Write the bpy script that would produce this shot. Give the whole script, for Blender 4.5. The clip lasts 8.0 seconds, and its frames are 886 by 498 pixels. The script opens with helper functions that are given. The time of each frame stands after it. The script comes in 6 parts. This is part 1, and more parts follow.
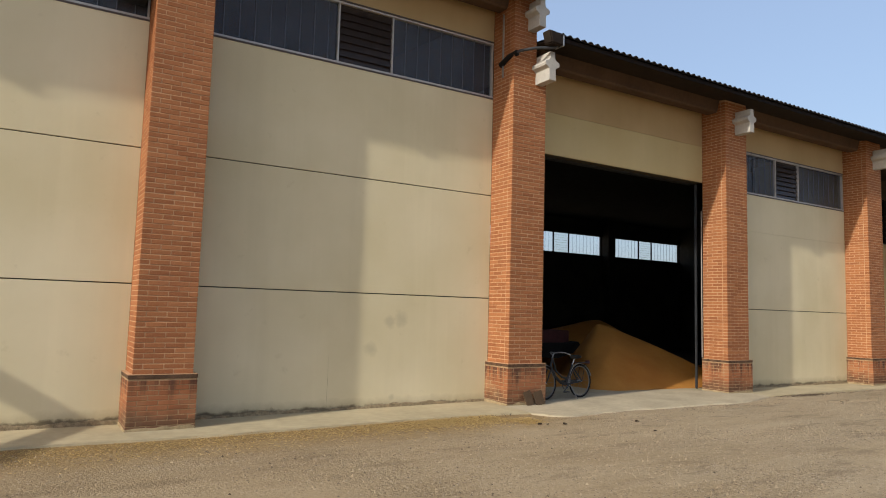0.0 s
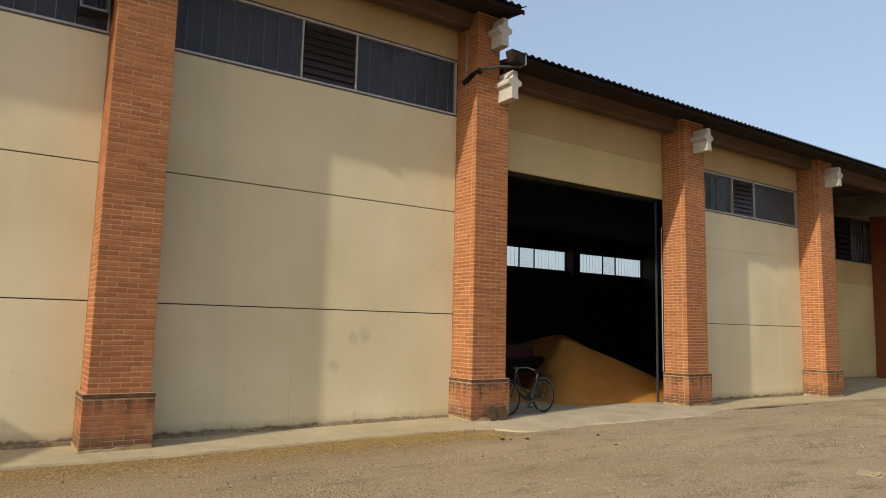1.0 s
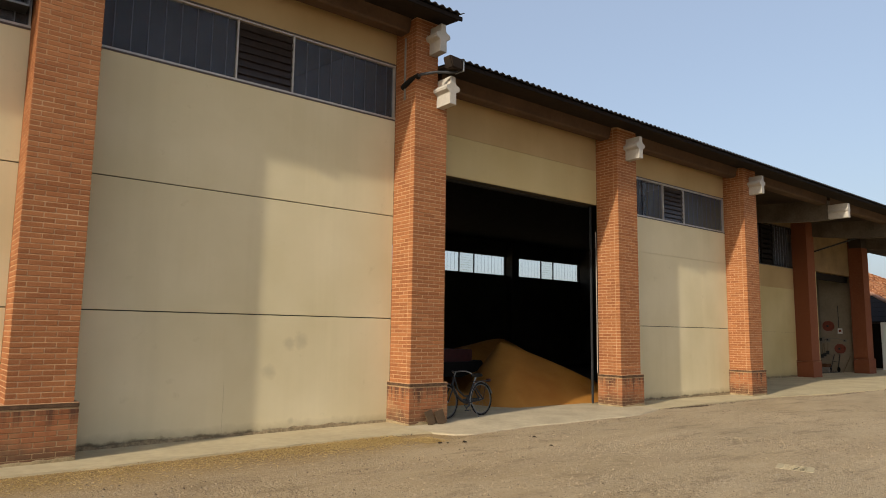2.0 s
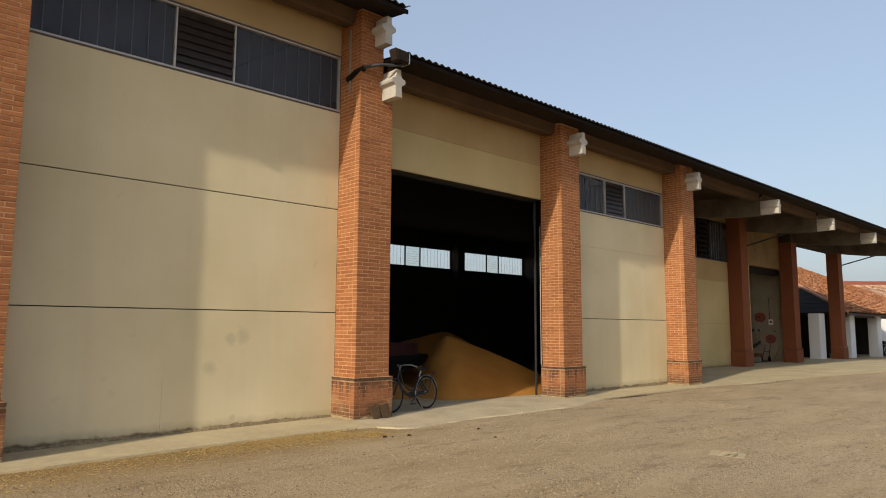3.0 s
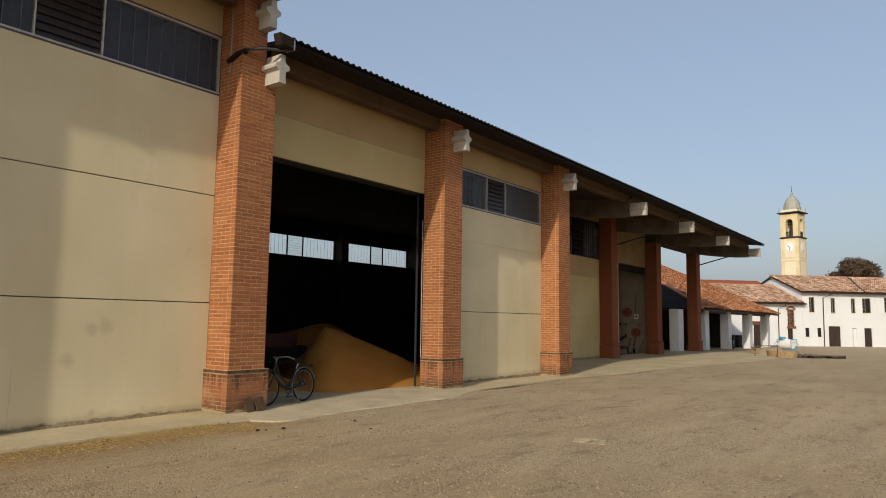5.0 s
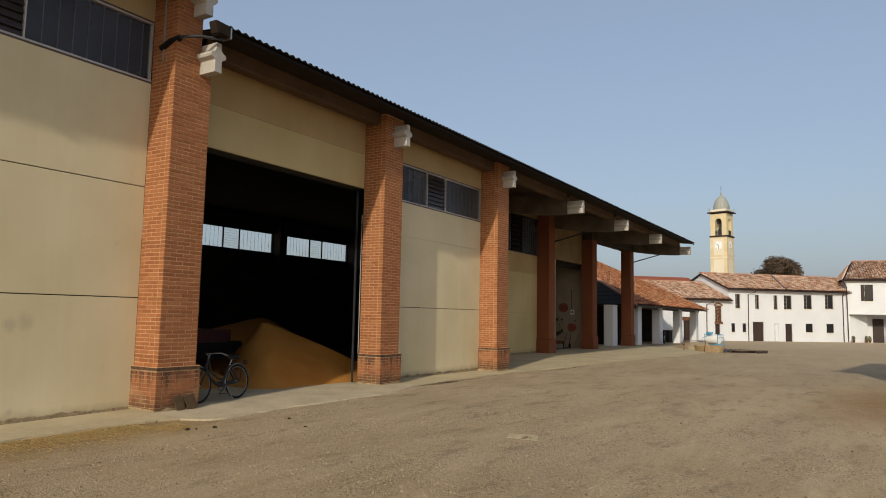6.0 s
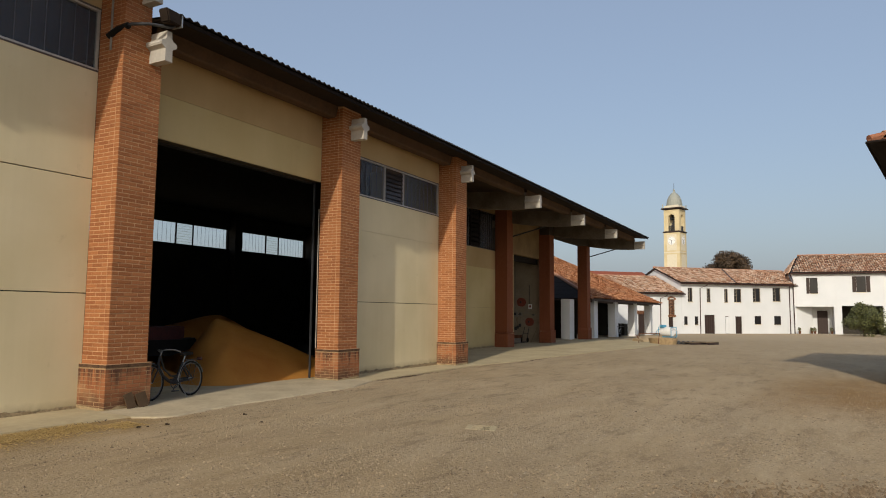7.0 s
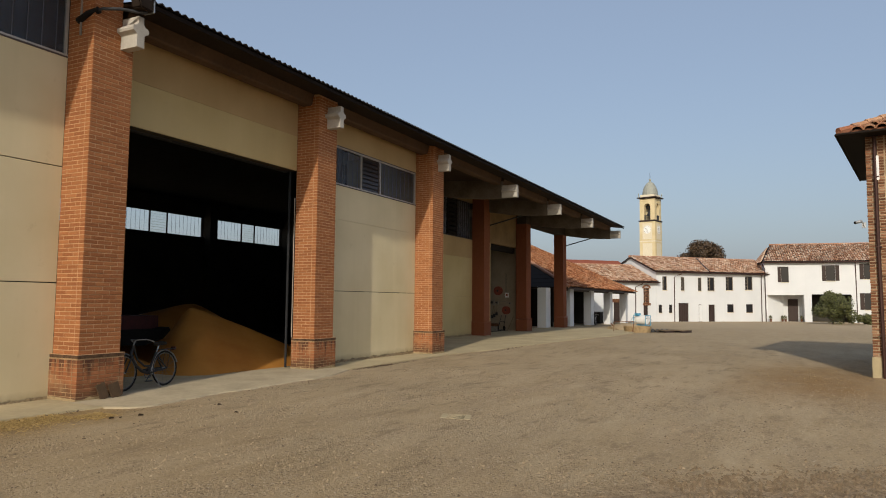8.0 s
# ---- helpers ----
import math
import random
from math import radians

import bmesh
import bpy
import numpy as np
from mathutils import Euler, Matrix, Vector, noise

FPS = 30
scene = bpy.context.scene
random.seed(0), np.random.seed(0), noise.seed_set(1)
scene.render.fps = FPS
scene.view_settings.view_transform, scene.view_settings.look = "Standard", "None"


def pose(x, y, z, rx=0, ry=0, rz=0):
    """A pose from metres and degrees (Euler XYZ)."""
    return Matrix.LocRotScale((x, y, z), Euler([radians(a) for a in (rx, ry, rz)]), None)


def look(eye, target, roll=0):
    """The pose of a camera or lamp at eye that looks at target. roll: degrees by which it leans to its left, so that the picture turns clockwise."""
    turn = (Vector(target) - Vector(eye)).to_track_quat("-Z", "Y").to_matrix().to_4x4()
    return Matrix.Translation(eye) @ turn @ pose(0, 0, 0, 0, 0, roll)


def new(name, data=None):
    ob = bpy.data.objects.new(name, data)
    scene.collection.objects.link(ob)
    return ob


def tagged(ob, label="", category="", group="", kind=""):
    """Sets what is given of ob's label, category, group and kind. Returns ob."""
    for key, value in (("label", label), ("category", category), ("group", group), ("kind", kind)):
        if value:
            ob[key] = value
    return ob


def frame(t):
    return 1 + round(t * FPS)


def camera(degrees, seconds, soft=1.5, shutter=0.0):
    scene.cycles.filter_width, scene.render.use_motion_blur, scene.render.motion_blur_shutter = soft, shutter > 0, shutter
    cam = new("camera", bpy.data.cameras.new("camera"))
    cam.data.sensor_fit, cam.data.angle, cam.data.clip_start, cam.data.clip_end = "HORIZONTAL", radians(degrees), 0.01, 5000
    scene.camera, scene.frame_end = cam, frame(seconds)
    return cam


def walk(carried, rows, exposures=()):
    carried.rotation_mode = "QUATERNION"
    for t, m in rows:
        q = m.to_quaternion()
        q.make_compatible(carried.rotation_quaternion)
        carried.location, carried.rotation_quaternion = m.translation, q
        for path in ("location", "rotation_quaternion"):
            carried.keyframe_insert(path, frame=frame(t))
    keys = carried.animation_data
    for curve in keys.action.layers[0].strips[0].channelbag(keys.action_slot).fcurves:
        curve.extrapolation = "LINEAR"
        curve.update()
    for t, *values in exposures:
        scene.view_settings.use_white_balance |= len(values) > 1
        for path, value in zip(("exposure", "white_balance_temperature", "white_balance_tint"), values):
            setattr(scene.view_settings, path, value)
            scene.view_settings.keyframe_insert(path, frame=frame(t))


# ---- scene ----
import itertools

cam = camera(65.8, 8.0, soft=1.0)
PATH = [
    (0, (-7.113, -9.403, 1.549), (-6.072, -7.704, 1.732), 1.6),
    (0.2, (-7.103, -9.426, 1.549), (-6.047, -7.740, 1.753), 1.65),
    (0.5, (-7.091, -9.454, 1.55), (-6.023, -7.779, 1.776), 1.4),
    (0.8, (-7.083, -9.468, 1.558), (-5.994, -7.808, 1.798), 1.22),
    (1, (-7.078, -9.475, 1.562), (-5.962, -7.831, 1.791), 1.3),
    (1.2, (-7.072, -9.483, 1.561), (-5.920, -7.864, 1.791), 1.37),
    (2.3, (-7.034, -9.530, 1.543), (-5.746, -8.019, 1.781), 0.49),
    (2.5, (-7.031, -9.532, 1.542), (-5.715, -8.044, 1.77), 0.4),
    (2.8, (-7.029, -9.531, 1.545), (-5.678, -8.075, 1.774), 0.29),
    (3, (-7.026, -9.531, 1.548), (-5.656, -8.093, 1.778), 0.3),
    (3.3, (-7.012, -9.547, 1.550), (-5.610, -8.138, 1.773), 0.22),
    (3.5, (-7.007, -9.558, 1.55), (-5.574, -8.178, 1.761), 0.3),
    (3.8, (-7.010, -9.559, 1.529), (-5.540, -8.221, 1.748), 0.37),
    (4, (-7.012, -9.561, 1.518), (-5.524, -8.242, 1.731), 0.3),
    (4.3, (-7.013, -9.580, 1.528), (-5.492, -8.299, 1.744), 0.38),
    (4.5, (-7.013, -9.595, 1.538), (-5.471, -8.339, 1.749), 0.5),
    (4.7, (-7.013, -9.602, 1.545), (-5.449, -8.373, 1.755), 0.71),
    (5.8, (-6.990, -9.650, 1.610), (-5.321, -8.566, 1.806), 0.94),
    (6, (-6.985, -9.65, 1.612), (-5.294, -8.6, 1.806), 1.1),
    (6.2, (-6.967, -9.651, 1.595), (-5.261, -8.626, 1.793), 0.83),
    (6.5, (-6.945, -9.652, 1.557), (-5.209, -8.676, 1.743), 0.4),
    (6.7, (-6.945, -9.649, 1.549), (-5.203, -8.685, 1.735), 0.37),
    (7, (-6.945, -9.645, 1.547), (-5.193, -8.699, 1.733), 0.5),
    (7.2, (-6.947, -9.653, 1.563), (-5.192, -8.711, 1.743), 0.60),
    (7.5, (-6.955, -9.676, 1.593), (-5.191, -8.747, 1.755), 0.7),
    (7.7, (-6.958, -9.685, 1.589), (-5.184, -8.777, 1.752), 0.56),
    (7.9, (-6.960, -9.690, 1.580), (-5.177, -8.798, 1.739), 0.58),
    (8, (-6.961, -9.691, 1.575), (-5.176, -8.801, 1.727), 0.5),
]
walk(cam, [(t, look(eye, target, roll)) for t, eye, target, roll in PATH],
     exposures=[(0.0, 0.27, 6060, 10), (0.5, 0.27, 6250, 10), (1.0, 0.27, 6470, 10), (2.5, 0.26, 6680, 10), (4.5, 0.04, 6620, 10), (6.0, -0.15, 6500, 10), (6.5, -0.15, 6460, 10), (8.0, -0.17, 6490, 10)])

D, WALL = 5.9, 0.67          # bay of the frame; plane of the infill wall behind the pilaster fronts
SUN = Vector((4.33, 1.0, -2.45)).normalized()


# ---- light ----
def daylight():
    world = bpy.data.worlds.new("world")
    scene.world = world
    world.use_nodes = True
    nt = world.node_tree
    sky = nt.nodes.new("ShaderNodeTexSky")
    sky.sky_type, sky.sun_disc = "NISHITA", False
    sky.sun_elevation = math.asin(-SUN.z)
    sky.sun_rotation = math.atan2(-SUN.x, -SUN.y)
    sky.air_density, sky.dust_density, sky.ozone_density = 1.2, 3.7, 2.0
    bg = nt.nodes["Background"]
    bg.inputs["Strength"].default_value = 0.149
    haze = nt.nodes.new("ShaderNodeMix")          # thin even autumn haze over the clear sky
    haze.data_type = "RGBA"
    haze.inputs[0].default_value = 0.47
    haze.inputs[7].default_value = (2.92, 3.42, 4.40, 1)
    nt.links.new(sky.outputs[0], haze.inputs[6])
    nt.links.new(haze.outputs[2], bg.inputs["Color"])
    lamp = bpy.data.lights.new("sun", "SUN")
    lamp.energy, lamp.angle, lamp.color = 3.2, radians(0.9), (1.0, 0.91, 0.755)
    ob = new("sun", lamp)
    ob.matrix_world = look((-40, -20, 30), Vector((-40, -20, 30)) + SUN)


daylight()


# ---- materials ----
def material(name, rough=0.8, metal=0.0):
    m = bpy.data.materials.new(name)
    m.use_nodes = True
    bsdf = m.node_tree.nodes["Principled BSDF"]
    bsdf.inputs["Roughness"].default_value = rough
    bsdf.inputs["Metallic"].default_value = metal
    if rough > 0.84:                       # dusty, earthy surfaces have hardly any sheen
        bsdf.inputs["Specular IOR Level"].default_value = 0.15
    return m, m.node_tree, bsdf


def node(nt, kind, **values):
    n = nt.nodes.new(kind)
    for key, v in values.items():
        n.inputs[key.replace("_", " ")].default_value = v
    return n


def world_coords(nt, scale=(1, 1, 1)):
    g = nt.nodes.new("ShaderNodeNewGeometry")
    mp = nt.nodes.new("ShaderNodeMapping")
    mp.inputs["Scale"].default_value = scale
    nt.links.new(g.outputs["Position"], mp.inputs["Vector"])
    return mp.outputs[0]


def noise_tex(nt, vec, scale, detail=4.0, rough=0.55):
    n = node(nt, "ShaderNodeTexNoise", Scale=scale, Detail=detail, Roughness=rough)
    nt.links.new(vec, n.inputs["Vector"])
    return n.outputs[0]


def ramp(nt, fac, stops):
    r = nt.nodes.new("ShaderNodeValToRGB")
    els = r.color_ramp.elements
    while len(els) < len(stops):
        els.new(0.5)
    for el, (p, c) in zip(els, stops):
        el.position, el.color = p, (*c, 1)
    nt.links.new(fac, r.inputs[0])
    return r.outputs[0]


def grey(nt, fac, a, b, lo=0.0, hi=1.0):
    m = nt.nodes.new("ShaderNodeMapRange")
    m.inputs[1].default_value, m.inputs[2].default_value = a, b
    m.inputs[3].default_value, m.inputs[4].default_value = lo, hi
    nt.links.new(fac, m.inputs[0])
    return m.outputs[0]


def mix(nt, a, b, fac, kind="MIX"):
    m = nt.nodes.new("ShaderNodeMix")
    m.data_type, m.blend_type = "RGBA", kind
    for sock, v in ((m.inputs[6], a), (m.inputs[7], b), (m.inputs[0], fac)):
        if isinstance(v, (int, float)):
            sock.default_value = v
        elif isinstance(v, tuple):
            sock.default_value = (*v, 1)
        else:
            nt.links.new(v, sock)
    return m.outputs[2]


def maths(nt, op, a, b=0.0):
    m = nt.nodes.new("ShaderNodeMath")
    m.operation = op
    for i, v in enumerate((a, b)):
        if isinstance(v, (int, float)):
            m.inputs[i].default_value = v
        else:
            nt.links.new(v, m.inputs[i])
    return m.outputs[0]


def bump(nt, bsdf, height, strength=0.3, dist=0.01):
    b = node(nt, "ShaderNodeBump", Strength=strength, Distance=dist)
    nt.links.new(height, b.inputs["Height"])
    nt.links.new(b.outputs[0], bsdf.inputs["Normal"])


def base(nt, bsdf, col):
    nt.links.new(col, bsdf.inputs["Base Color"])


def plain(name, col, rough=0.7, metal=0.0, var=0.25, scale=8.0, relief=0.15):
    """A surface of one colour with blotches at two sizes and a fine relief."""
    m, nt, bsdf = material(name, rough, metal)
    v = world_coords(nt)
    a, b = noise_tex(nt, v, scale), noise_tex(nt, v, scale * 9)
    f = maths(nt, "ADD", maths(nt, "MULTIPLY", a, 0.65), maths(nt, "MULTIPLY", b, 0.35))
    lo, hi = tuple(c * (1 - var) for c in col), tuple(min(1, c * (1 + var)) for c in col)
    base(nt, bsdf, ramp(nt, f, [(0.3, lo), (0.7, hi)]))
    bump(nt, bsdf, b, relief, 0.01)
    return m


def m_brick(name, tones, random="object"):
    """Fired clay: each brick of its own tone, with a sandy grain and darker burnt blotches."""
    m, nt, bsdf = material(name, 0.9)
    if random == "object":
        r = nt.nodes.new("ShaderNodeObjectInfo").outputs["Random"]
    else:
        r = nt.nodes.new("ShaderNodeNewGeometry").outputs["Random Per Island"]
    col = ramp(nt, r, tones)
    v = world_coords(nt)
    blotch = noise_tex(nt, v, 1.3, 5.0)
    grain = noise_tex(nt, v, 90, 3.0)
    col = mix(nt, col, (0.22, 0.075, 0.035), grey(nt, blotch, 0.5, 0.75, 0, 0.35))
    col = mix(nt, col, (0.56, 0.30, 0.16), grey(nt, grain, 0.5, 0.8, 0, 0.4))
    base(nt, bsdf, col)
    bump(nt, bsdf, grain, 0.5, 0.004)
    return m


BRICK_TONES = [(0.0, (0.255, 0.094, 0.036)), (0.5, (0.305, 0.117, 0.045)), (1.0, (0.355, 0.142, 0.056))]
BRICK = m_brick("orange_brick", BRICK_TONES)
BRICK_JOINED = m_brick("orange_brick_course", BRICK_TONES, "island")
OLD_TONES = [(0.0, (0.10, 0.045, 0.026)), (0.35, (0.17, 0.075, 0.040)), (0.7, (0.24, 0.115, 0.062)), (1.0, (0.34, 0.20, 0.12))]
OLD_BRICK = m_brick("old_brick", OLD_TONES)
OLD_BRICK_JOINED = m_brick("old_brick_course", OLD_TONES, "island")


def m_plinth_brick(name, random):
    """Brick of the plinths, stained by water running from the top course and rising from the ground."""
    m, nt, bsdf = material(name, 0.9)
    if random == "object":
        r = nt.nodes.new("ShaderNodeObjectInfo").outputs["Random"]
    else:
        r = nt.nodes.new("ShaderNodeNewGeometry").outputs["Random Per Island"]
    col = ramp(nt, r, [(0.0, (0.26, 0.098, 0.042)), (1.0, (0.36, 0.148, 0.066))])
    v = world_coords(nt)
    grain = noise_tex(nt, v, 80, 3.0)
    sep = nt.nodes.new("ShaderNodeSeparateXYZ")
    nt.links.new(v, sep.inputs[0])
    # rain runs of uneven length below the ledge, and damp crept up from the ground
    runs = noise_tex(nt, world_coords(nt, (7.5, 7.5, 0.25)), 1.0, 4.0, 0.6)
    drip = maths(nt, "ADD", sep.outputs[2], maths(nt, "MULTIPLY", runs, 1.5))
    col = mix(nt, col, (0.062, 0.032, 0.022), grey(nt, drip, 1.16, 1.42, 0, 0.85))
    damp = maths(nt, "ADD", sep.outputs[2], maths(nt, "MULTIPLY", noise_tex(nt, world_coords(nt, (3, 3, 2)), 1.0, 6.0, 0.7), -0.65))
    col = mix(nt, col, (0.085, 0.055, 0.034), grey(nt, damp, -0.02, -0.26, 0, 0.75))
    patch = noise_tex(nt, v, 2.3, 5.0)
    col = mix(nt, col, (0.36, 0.25, 0.135), grey(nt, patch, 0.54, 0.70, 0, 0.35))
    base(nt, bsdf, col)
    bump(nt, bsdf, grain, 0.6, 0.005)
    return m


PLINTH = m_plinth_brick("stained_brick", "object")
FOOTING = plain("crumbling_cement", (0.27, 0.205, 0.12), 0.95, var=0.6, scale=17, relief=0.8)
MORTAR = plain("mortar", (0.48, 0.29, 0.16), 0.95, var=0.2, scale=5, relief=0.4)
OLD_MORTAR = plain("old_mortar", (0.40, 0.31, 0.205), 0.95, var=0.2, scale=5, relief=0.4)
PLINTH_MORTAR = plain("stained_mortar", (0.34, 0.225, 0.125), 0.95, var=0.4, scale=5, relief=0.4)
PLINTH_CAP = plain("dark_weathered_cap", (0.10, 0.058, 0.034), 0.9, var=0.6, scale=9, relief=0.4)


def m_plaster(name, lo, hi, stain, patchy=0.5, foot_dirt=0.85, smudges=()):
    """Painted cement panel: broad cloudy tones, pale vertical runs, dirt along the foot with a ragged edge."""
    m, nt, bsdf = material(name, 0.85)
    v = world_coords(nt)
    cloud = noise_tex(nt, v, 0.55, 5.0, 0.5)
    runs = noise_tex(nt, world_coords(nt, (2.2, 2.2, 0.16)), 1.0, 4.0)
    grain = noise_tex(nt, v, 60, 4.0)
    col = ramp(nt, cloud, [(0.32, lo), (0.68, hi)])
    col = mix(nt, col, tuple(min(1, c * 1.18) for c in hi), grey(nt, runs, 0.55, 0.80, 0, patchy * 0.5))
    col = mix(nt, col, stain, grey(nt, runs, 0.44, 0.26, 0, 0.12))
    spots = noise_tex(nt, v, 3.1, 6.0, 0.7)
    col = mix(nt, col, stain, grey(nt, spots, 0.62, 0.74, 0, 0.30))
    foot = nt.nodes.new("ShaderNodeSeparateXYZ")
    nt.links.new(v, foot.inputs[0])
    h = maths(nt, "ADD", foot.outputs[2], maths(nt, "MULTIPLY", noise_tex(nt, v, 5.0, 7.0, 0.65), -0.17))
    col = mix(nt, col, (0.26, 0.195, 0.11), grey(nt, h, 0.08, -0.05, 0, foot_dirt * 0.5))
    col = mix(nt, col, (0.105, 0.078, 0.045), grey(nt, h, -0.035, -0.075, 0, foot_dirt))
    for cx, cz, r in smudges:
        dist = nt.nodes.new("ShaderNodeVectorMath")
        dist.operation = "DISTANCE"
        nt.links.new(v, dist.inputs[0])
        dist.inputs[1].default_value = (cx, WALL, cz)
        d = maths(nt, "ADD", dist.outputs["Value"], maths(nt, "MULTIPLY", noise_tex(nt, v, 9.0, 5.0), r * 1.2))
        col = mix(nt, col, (0.27, 0.23, 0.16), grey(nt, d, r * 1.9, r * 1.0, 0, 0.3))
    base(nt, bsdf, col)
    bump(nt, bsdf, grain, 0.12, 0.004)
    return m


PLASTER = m_plaster("beige_painted_panel", (0.60, 0.51, 0.308), (0.70, 0.605, 0.395), (0.42, 0.34, 0.20), smudges=((-2.26, 0.92, 0.11), (-1.92, 1.36, 0.10), (-1.72, 1.40, 0.12), (-1.85, 0.15, 0.05)))
# beige panel again, with the shade under the eave put into its colour
UPPER = m_plaster("eave_shade_panel", (0.40, 0.275, 0.125), (0.49, 0.35, 0.175), (0.29, 0.19, 0.085), 0.3, 0.0)
# beige panel again, with the warm shade of portico and lintel coloured in
OCHRE = m_plaster("warm_shade_panel", (0.47, 0.36, 0.165), (0.55, 0.43, 0.215), (0.34, 0.25, 0.12), 0.3, 0.6)
JOINT = plain("panel_joint", (0.06, 0.055, 0.045), 0.9)
WHITE = m_plaster("white_limewash", (0.635, 0.65, 0.655), (0.68, 0.69, 0.695), (0.55, 0.54, 0.52), 0.1, 0.0)
YELLOW = m_plaster("yellow_plaster", (0.57, 0.47, 0.275), (0.65, 0.55, 0.35), (0.45, 0.37, 0.24), 0.2, 0.0)
CREAM = plain("cream_stone", (0.66, 0.60, 0.46), 0.85, var=0.15)
GREYWALL = plain("grey_garage_plaster", (0.30, 0.255, 0.195), 0.9, var=0.2, scale=1.2)
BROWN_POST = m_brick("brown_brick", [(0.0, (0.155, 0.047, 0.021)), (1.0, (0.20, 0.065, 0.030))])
CONCRETE = plain("pale_cast_concrete", (0.43, 0.40, 0.35), 0.85, var=0.18, scale=3, relief=0.25)
# same concrete as the beam tips, darkened in colour for the portico shade
BEAMSIDE = plain("shaded_beam_concrete", (0.13, 0.105, 0.08), 0.9, var=0.4, scale=1.6, relief=0.3)
# roof slab underside, its deep shade put into the colour
ROOFSLAB = plain("shaded_roof_slab", (0.045, 0.030, 0.020), 0.9, var=0.3, scale=1.5)
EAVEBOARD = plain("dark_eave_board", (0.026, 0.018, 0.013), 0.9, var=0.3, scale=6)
# the concrete once more, near black for shade under the portico roof
BEAM = plain("deep_shade_concrete", (0.055, 0.043, 0.033), 0.9, var=0.2, scale=2, relief=0.2)
SKIRT = plain("earthy_cement", (0.30, 0.225, 0.125), 0.95, var=0.45, scale=7, relief=0.6)
DOORSLAB = plain("pale_door_slab", (0.435, 0.36, 0.24), 0.92, var=0.22, scale=1.3, relief=0.35)
APRON = plain("apron_concrete", (0.425, 0.35, 0.215), 0.92, var=0.2, scale=0.9, relief=0.4)
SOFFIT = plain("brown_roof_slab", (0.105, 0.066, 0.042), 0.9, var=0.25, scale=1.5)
SHEET = plain("dark_fibre_cement", (0.045, 0.042, 0.042), 0.85, var=0.3, scale=4, relief=0.3)
# the unlit interior's darkness is put into this concrete colour
INSIDE = plain("dark_inner_concrete", (0.055, 0.050, 0.043), 0.95, var=0.3, scale=0.8)
FRAMEBROWN = plain("brown_window_rail", (0.085, 0.062, 0.048), 0.6, var=0.2)
# beige panel again, its colour browned for the shade under the portico roof
DULL = plain("shaded_brown_panel", (0.22, 0.145, 0.068), 0.9, var=0.25, scale=1.5)
BOARD = plain("dark_damp_board", (0.085, 0.055, 0.032), 0.9, var=0.3, scale=8, relief=0.4)
# near-black colour, also carrying the shade under eaves, in portico and shed
NEARBLACK = plain("near_black_wood", (0.014, 0.010, 0.008), 0.86, var=0.3)
EARTH = plain("brown_earth", (0.17, 0.122, 0.074), 0.95, var=0.5, scale=14, relief=0.5)
ALU = plain("pale_window_metal", (0.44, 0.41, 0.37), 0.5, 0.2, var=0.12)
STEEL = plain("galvanised_steel", (0.42, 0.43, 0.44), 0.45, 0.7, var=0.15)
DULLSTEEL = plain("dull_steel", (0.20, 0.195, 0.185), 0.5, 0.5, var=0.2)
DARKSTEEL = plain("dark_painted_steel", (0.03, 0.032, 0.036), 0.5, 0.2, var=0.3)
RUBBER = plain("black_rubber", (0.011, 0.010, 0.009), 0.9)
CHROME = plain("worn_chrome", (0.55, 0.55, 0.54), 0.3, 0.6, var=0.1)
BLACKPAINT = plain("black_paint", (0.009, 0.008, 0.008), 0.6, var=0.2)
SILVER = plain("bright_silver_paint", (0.48, 0.48, 0.47), 0.35, 0.3, var=0.1)
SADDLE = plain("black_saddle", (0.012, 0.011, 0.010), 0.86)
TRAILERRED = plain("dull_dark_red", (0.058, 0.011, 0.009), 0.7, var=0.3)
REDPAINT = plain("faded_red_paint", (0.22, 0.05, 0.03), 0.6, var=0.3)
BLUEPAINT = plain("blue_paint", (0.08, 0.30, 0.46), 0.5, var=0.25)
TUBYELLOW = plain("ochre_tub", (0.33, 0.235, 0.125), 0.8, var=0.3)
TIMBER = plain("grey_board", (0.21, 0.16, 0.105), 0.9, var=0.3, scale=6, relief=0.4)
PALEFRAME = plain("greyed_window_wood", (0.24, 0.20, 0.15), 0.7, var=0.25)
DARKWOOD = plain("dark_brown_shutter", (0.036, 0.020, 0.015), 0.7, var=0.3)
DARKGLASS = plain("dark_glass", (0.012, 0.011, 0.011), 0.3, var=0.2)
COPPER = plain("copper_downpipe", (0.055, 0.024, 0.018), 0.45, 0.4, var=0.25)
LEAD = plain("dome_lead", (0.30, 0.31, 0.27), 0.7, 0.1, var=0.2)
OLDWHITE = plain("yellowed_plastic", (0.22, 0.20, 0.165), 0.6, var=0.2)
WHITEPAINT = plain("white_paint", (0.78, 0.78, 0.76), 0.5, var=0.08)
TERRACOTTA = plain("terracotta", (0.40, 0.215, 0.135), 0.9, var=0.45)
REDTILE = plain("red_clay_roof", (0.25, 0.075, 0.042), 0.9, var=0.15, scale=2)


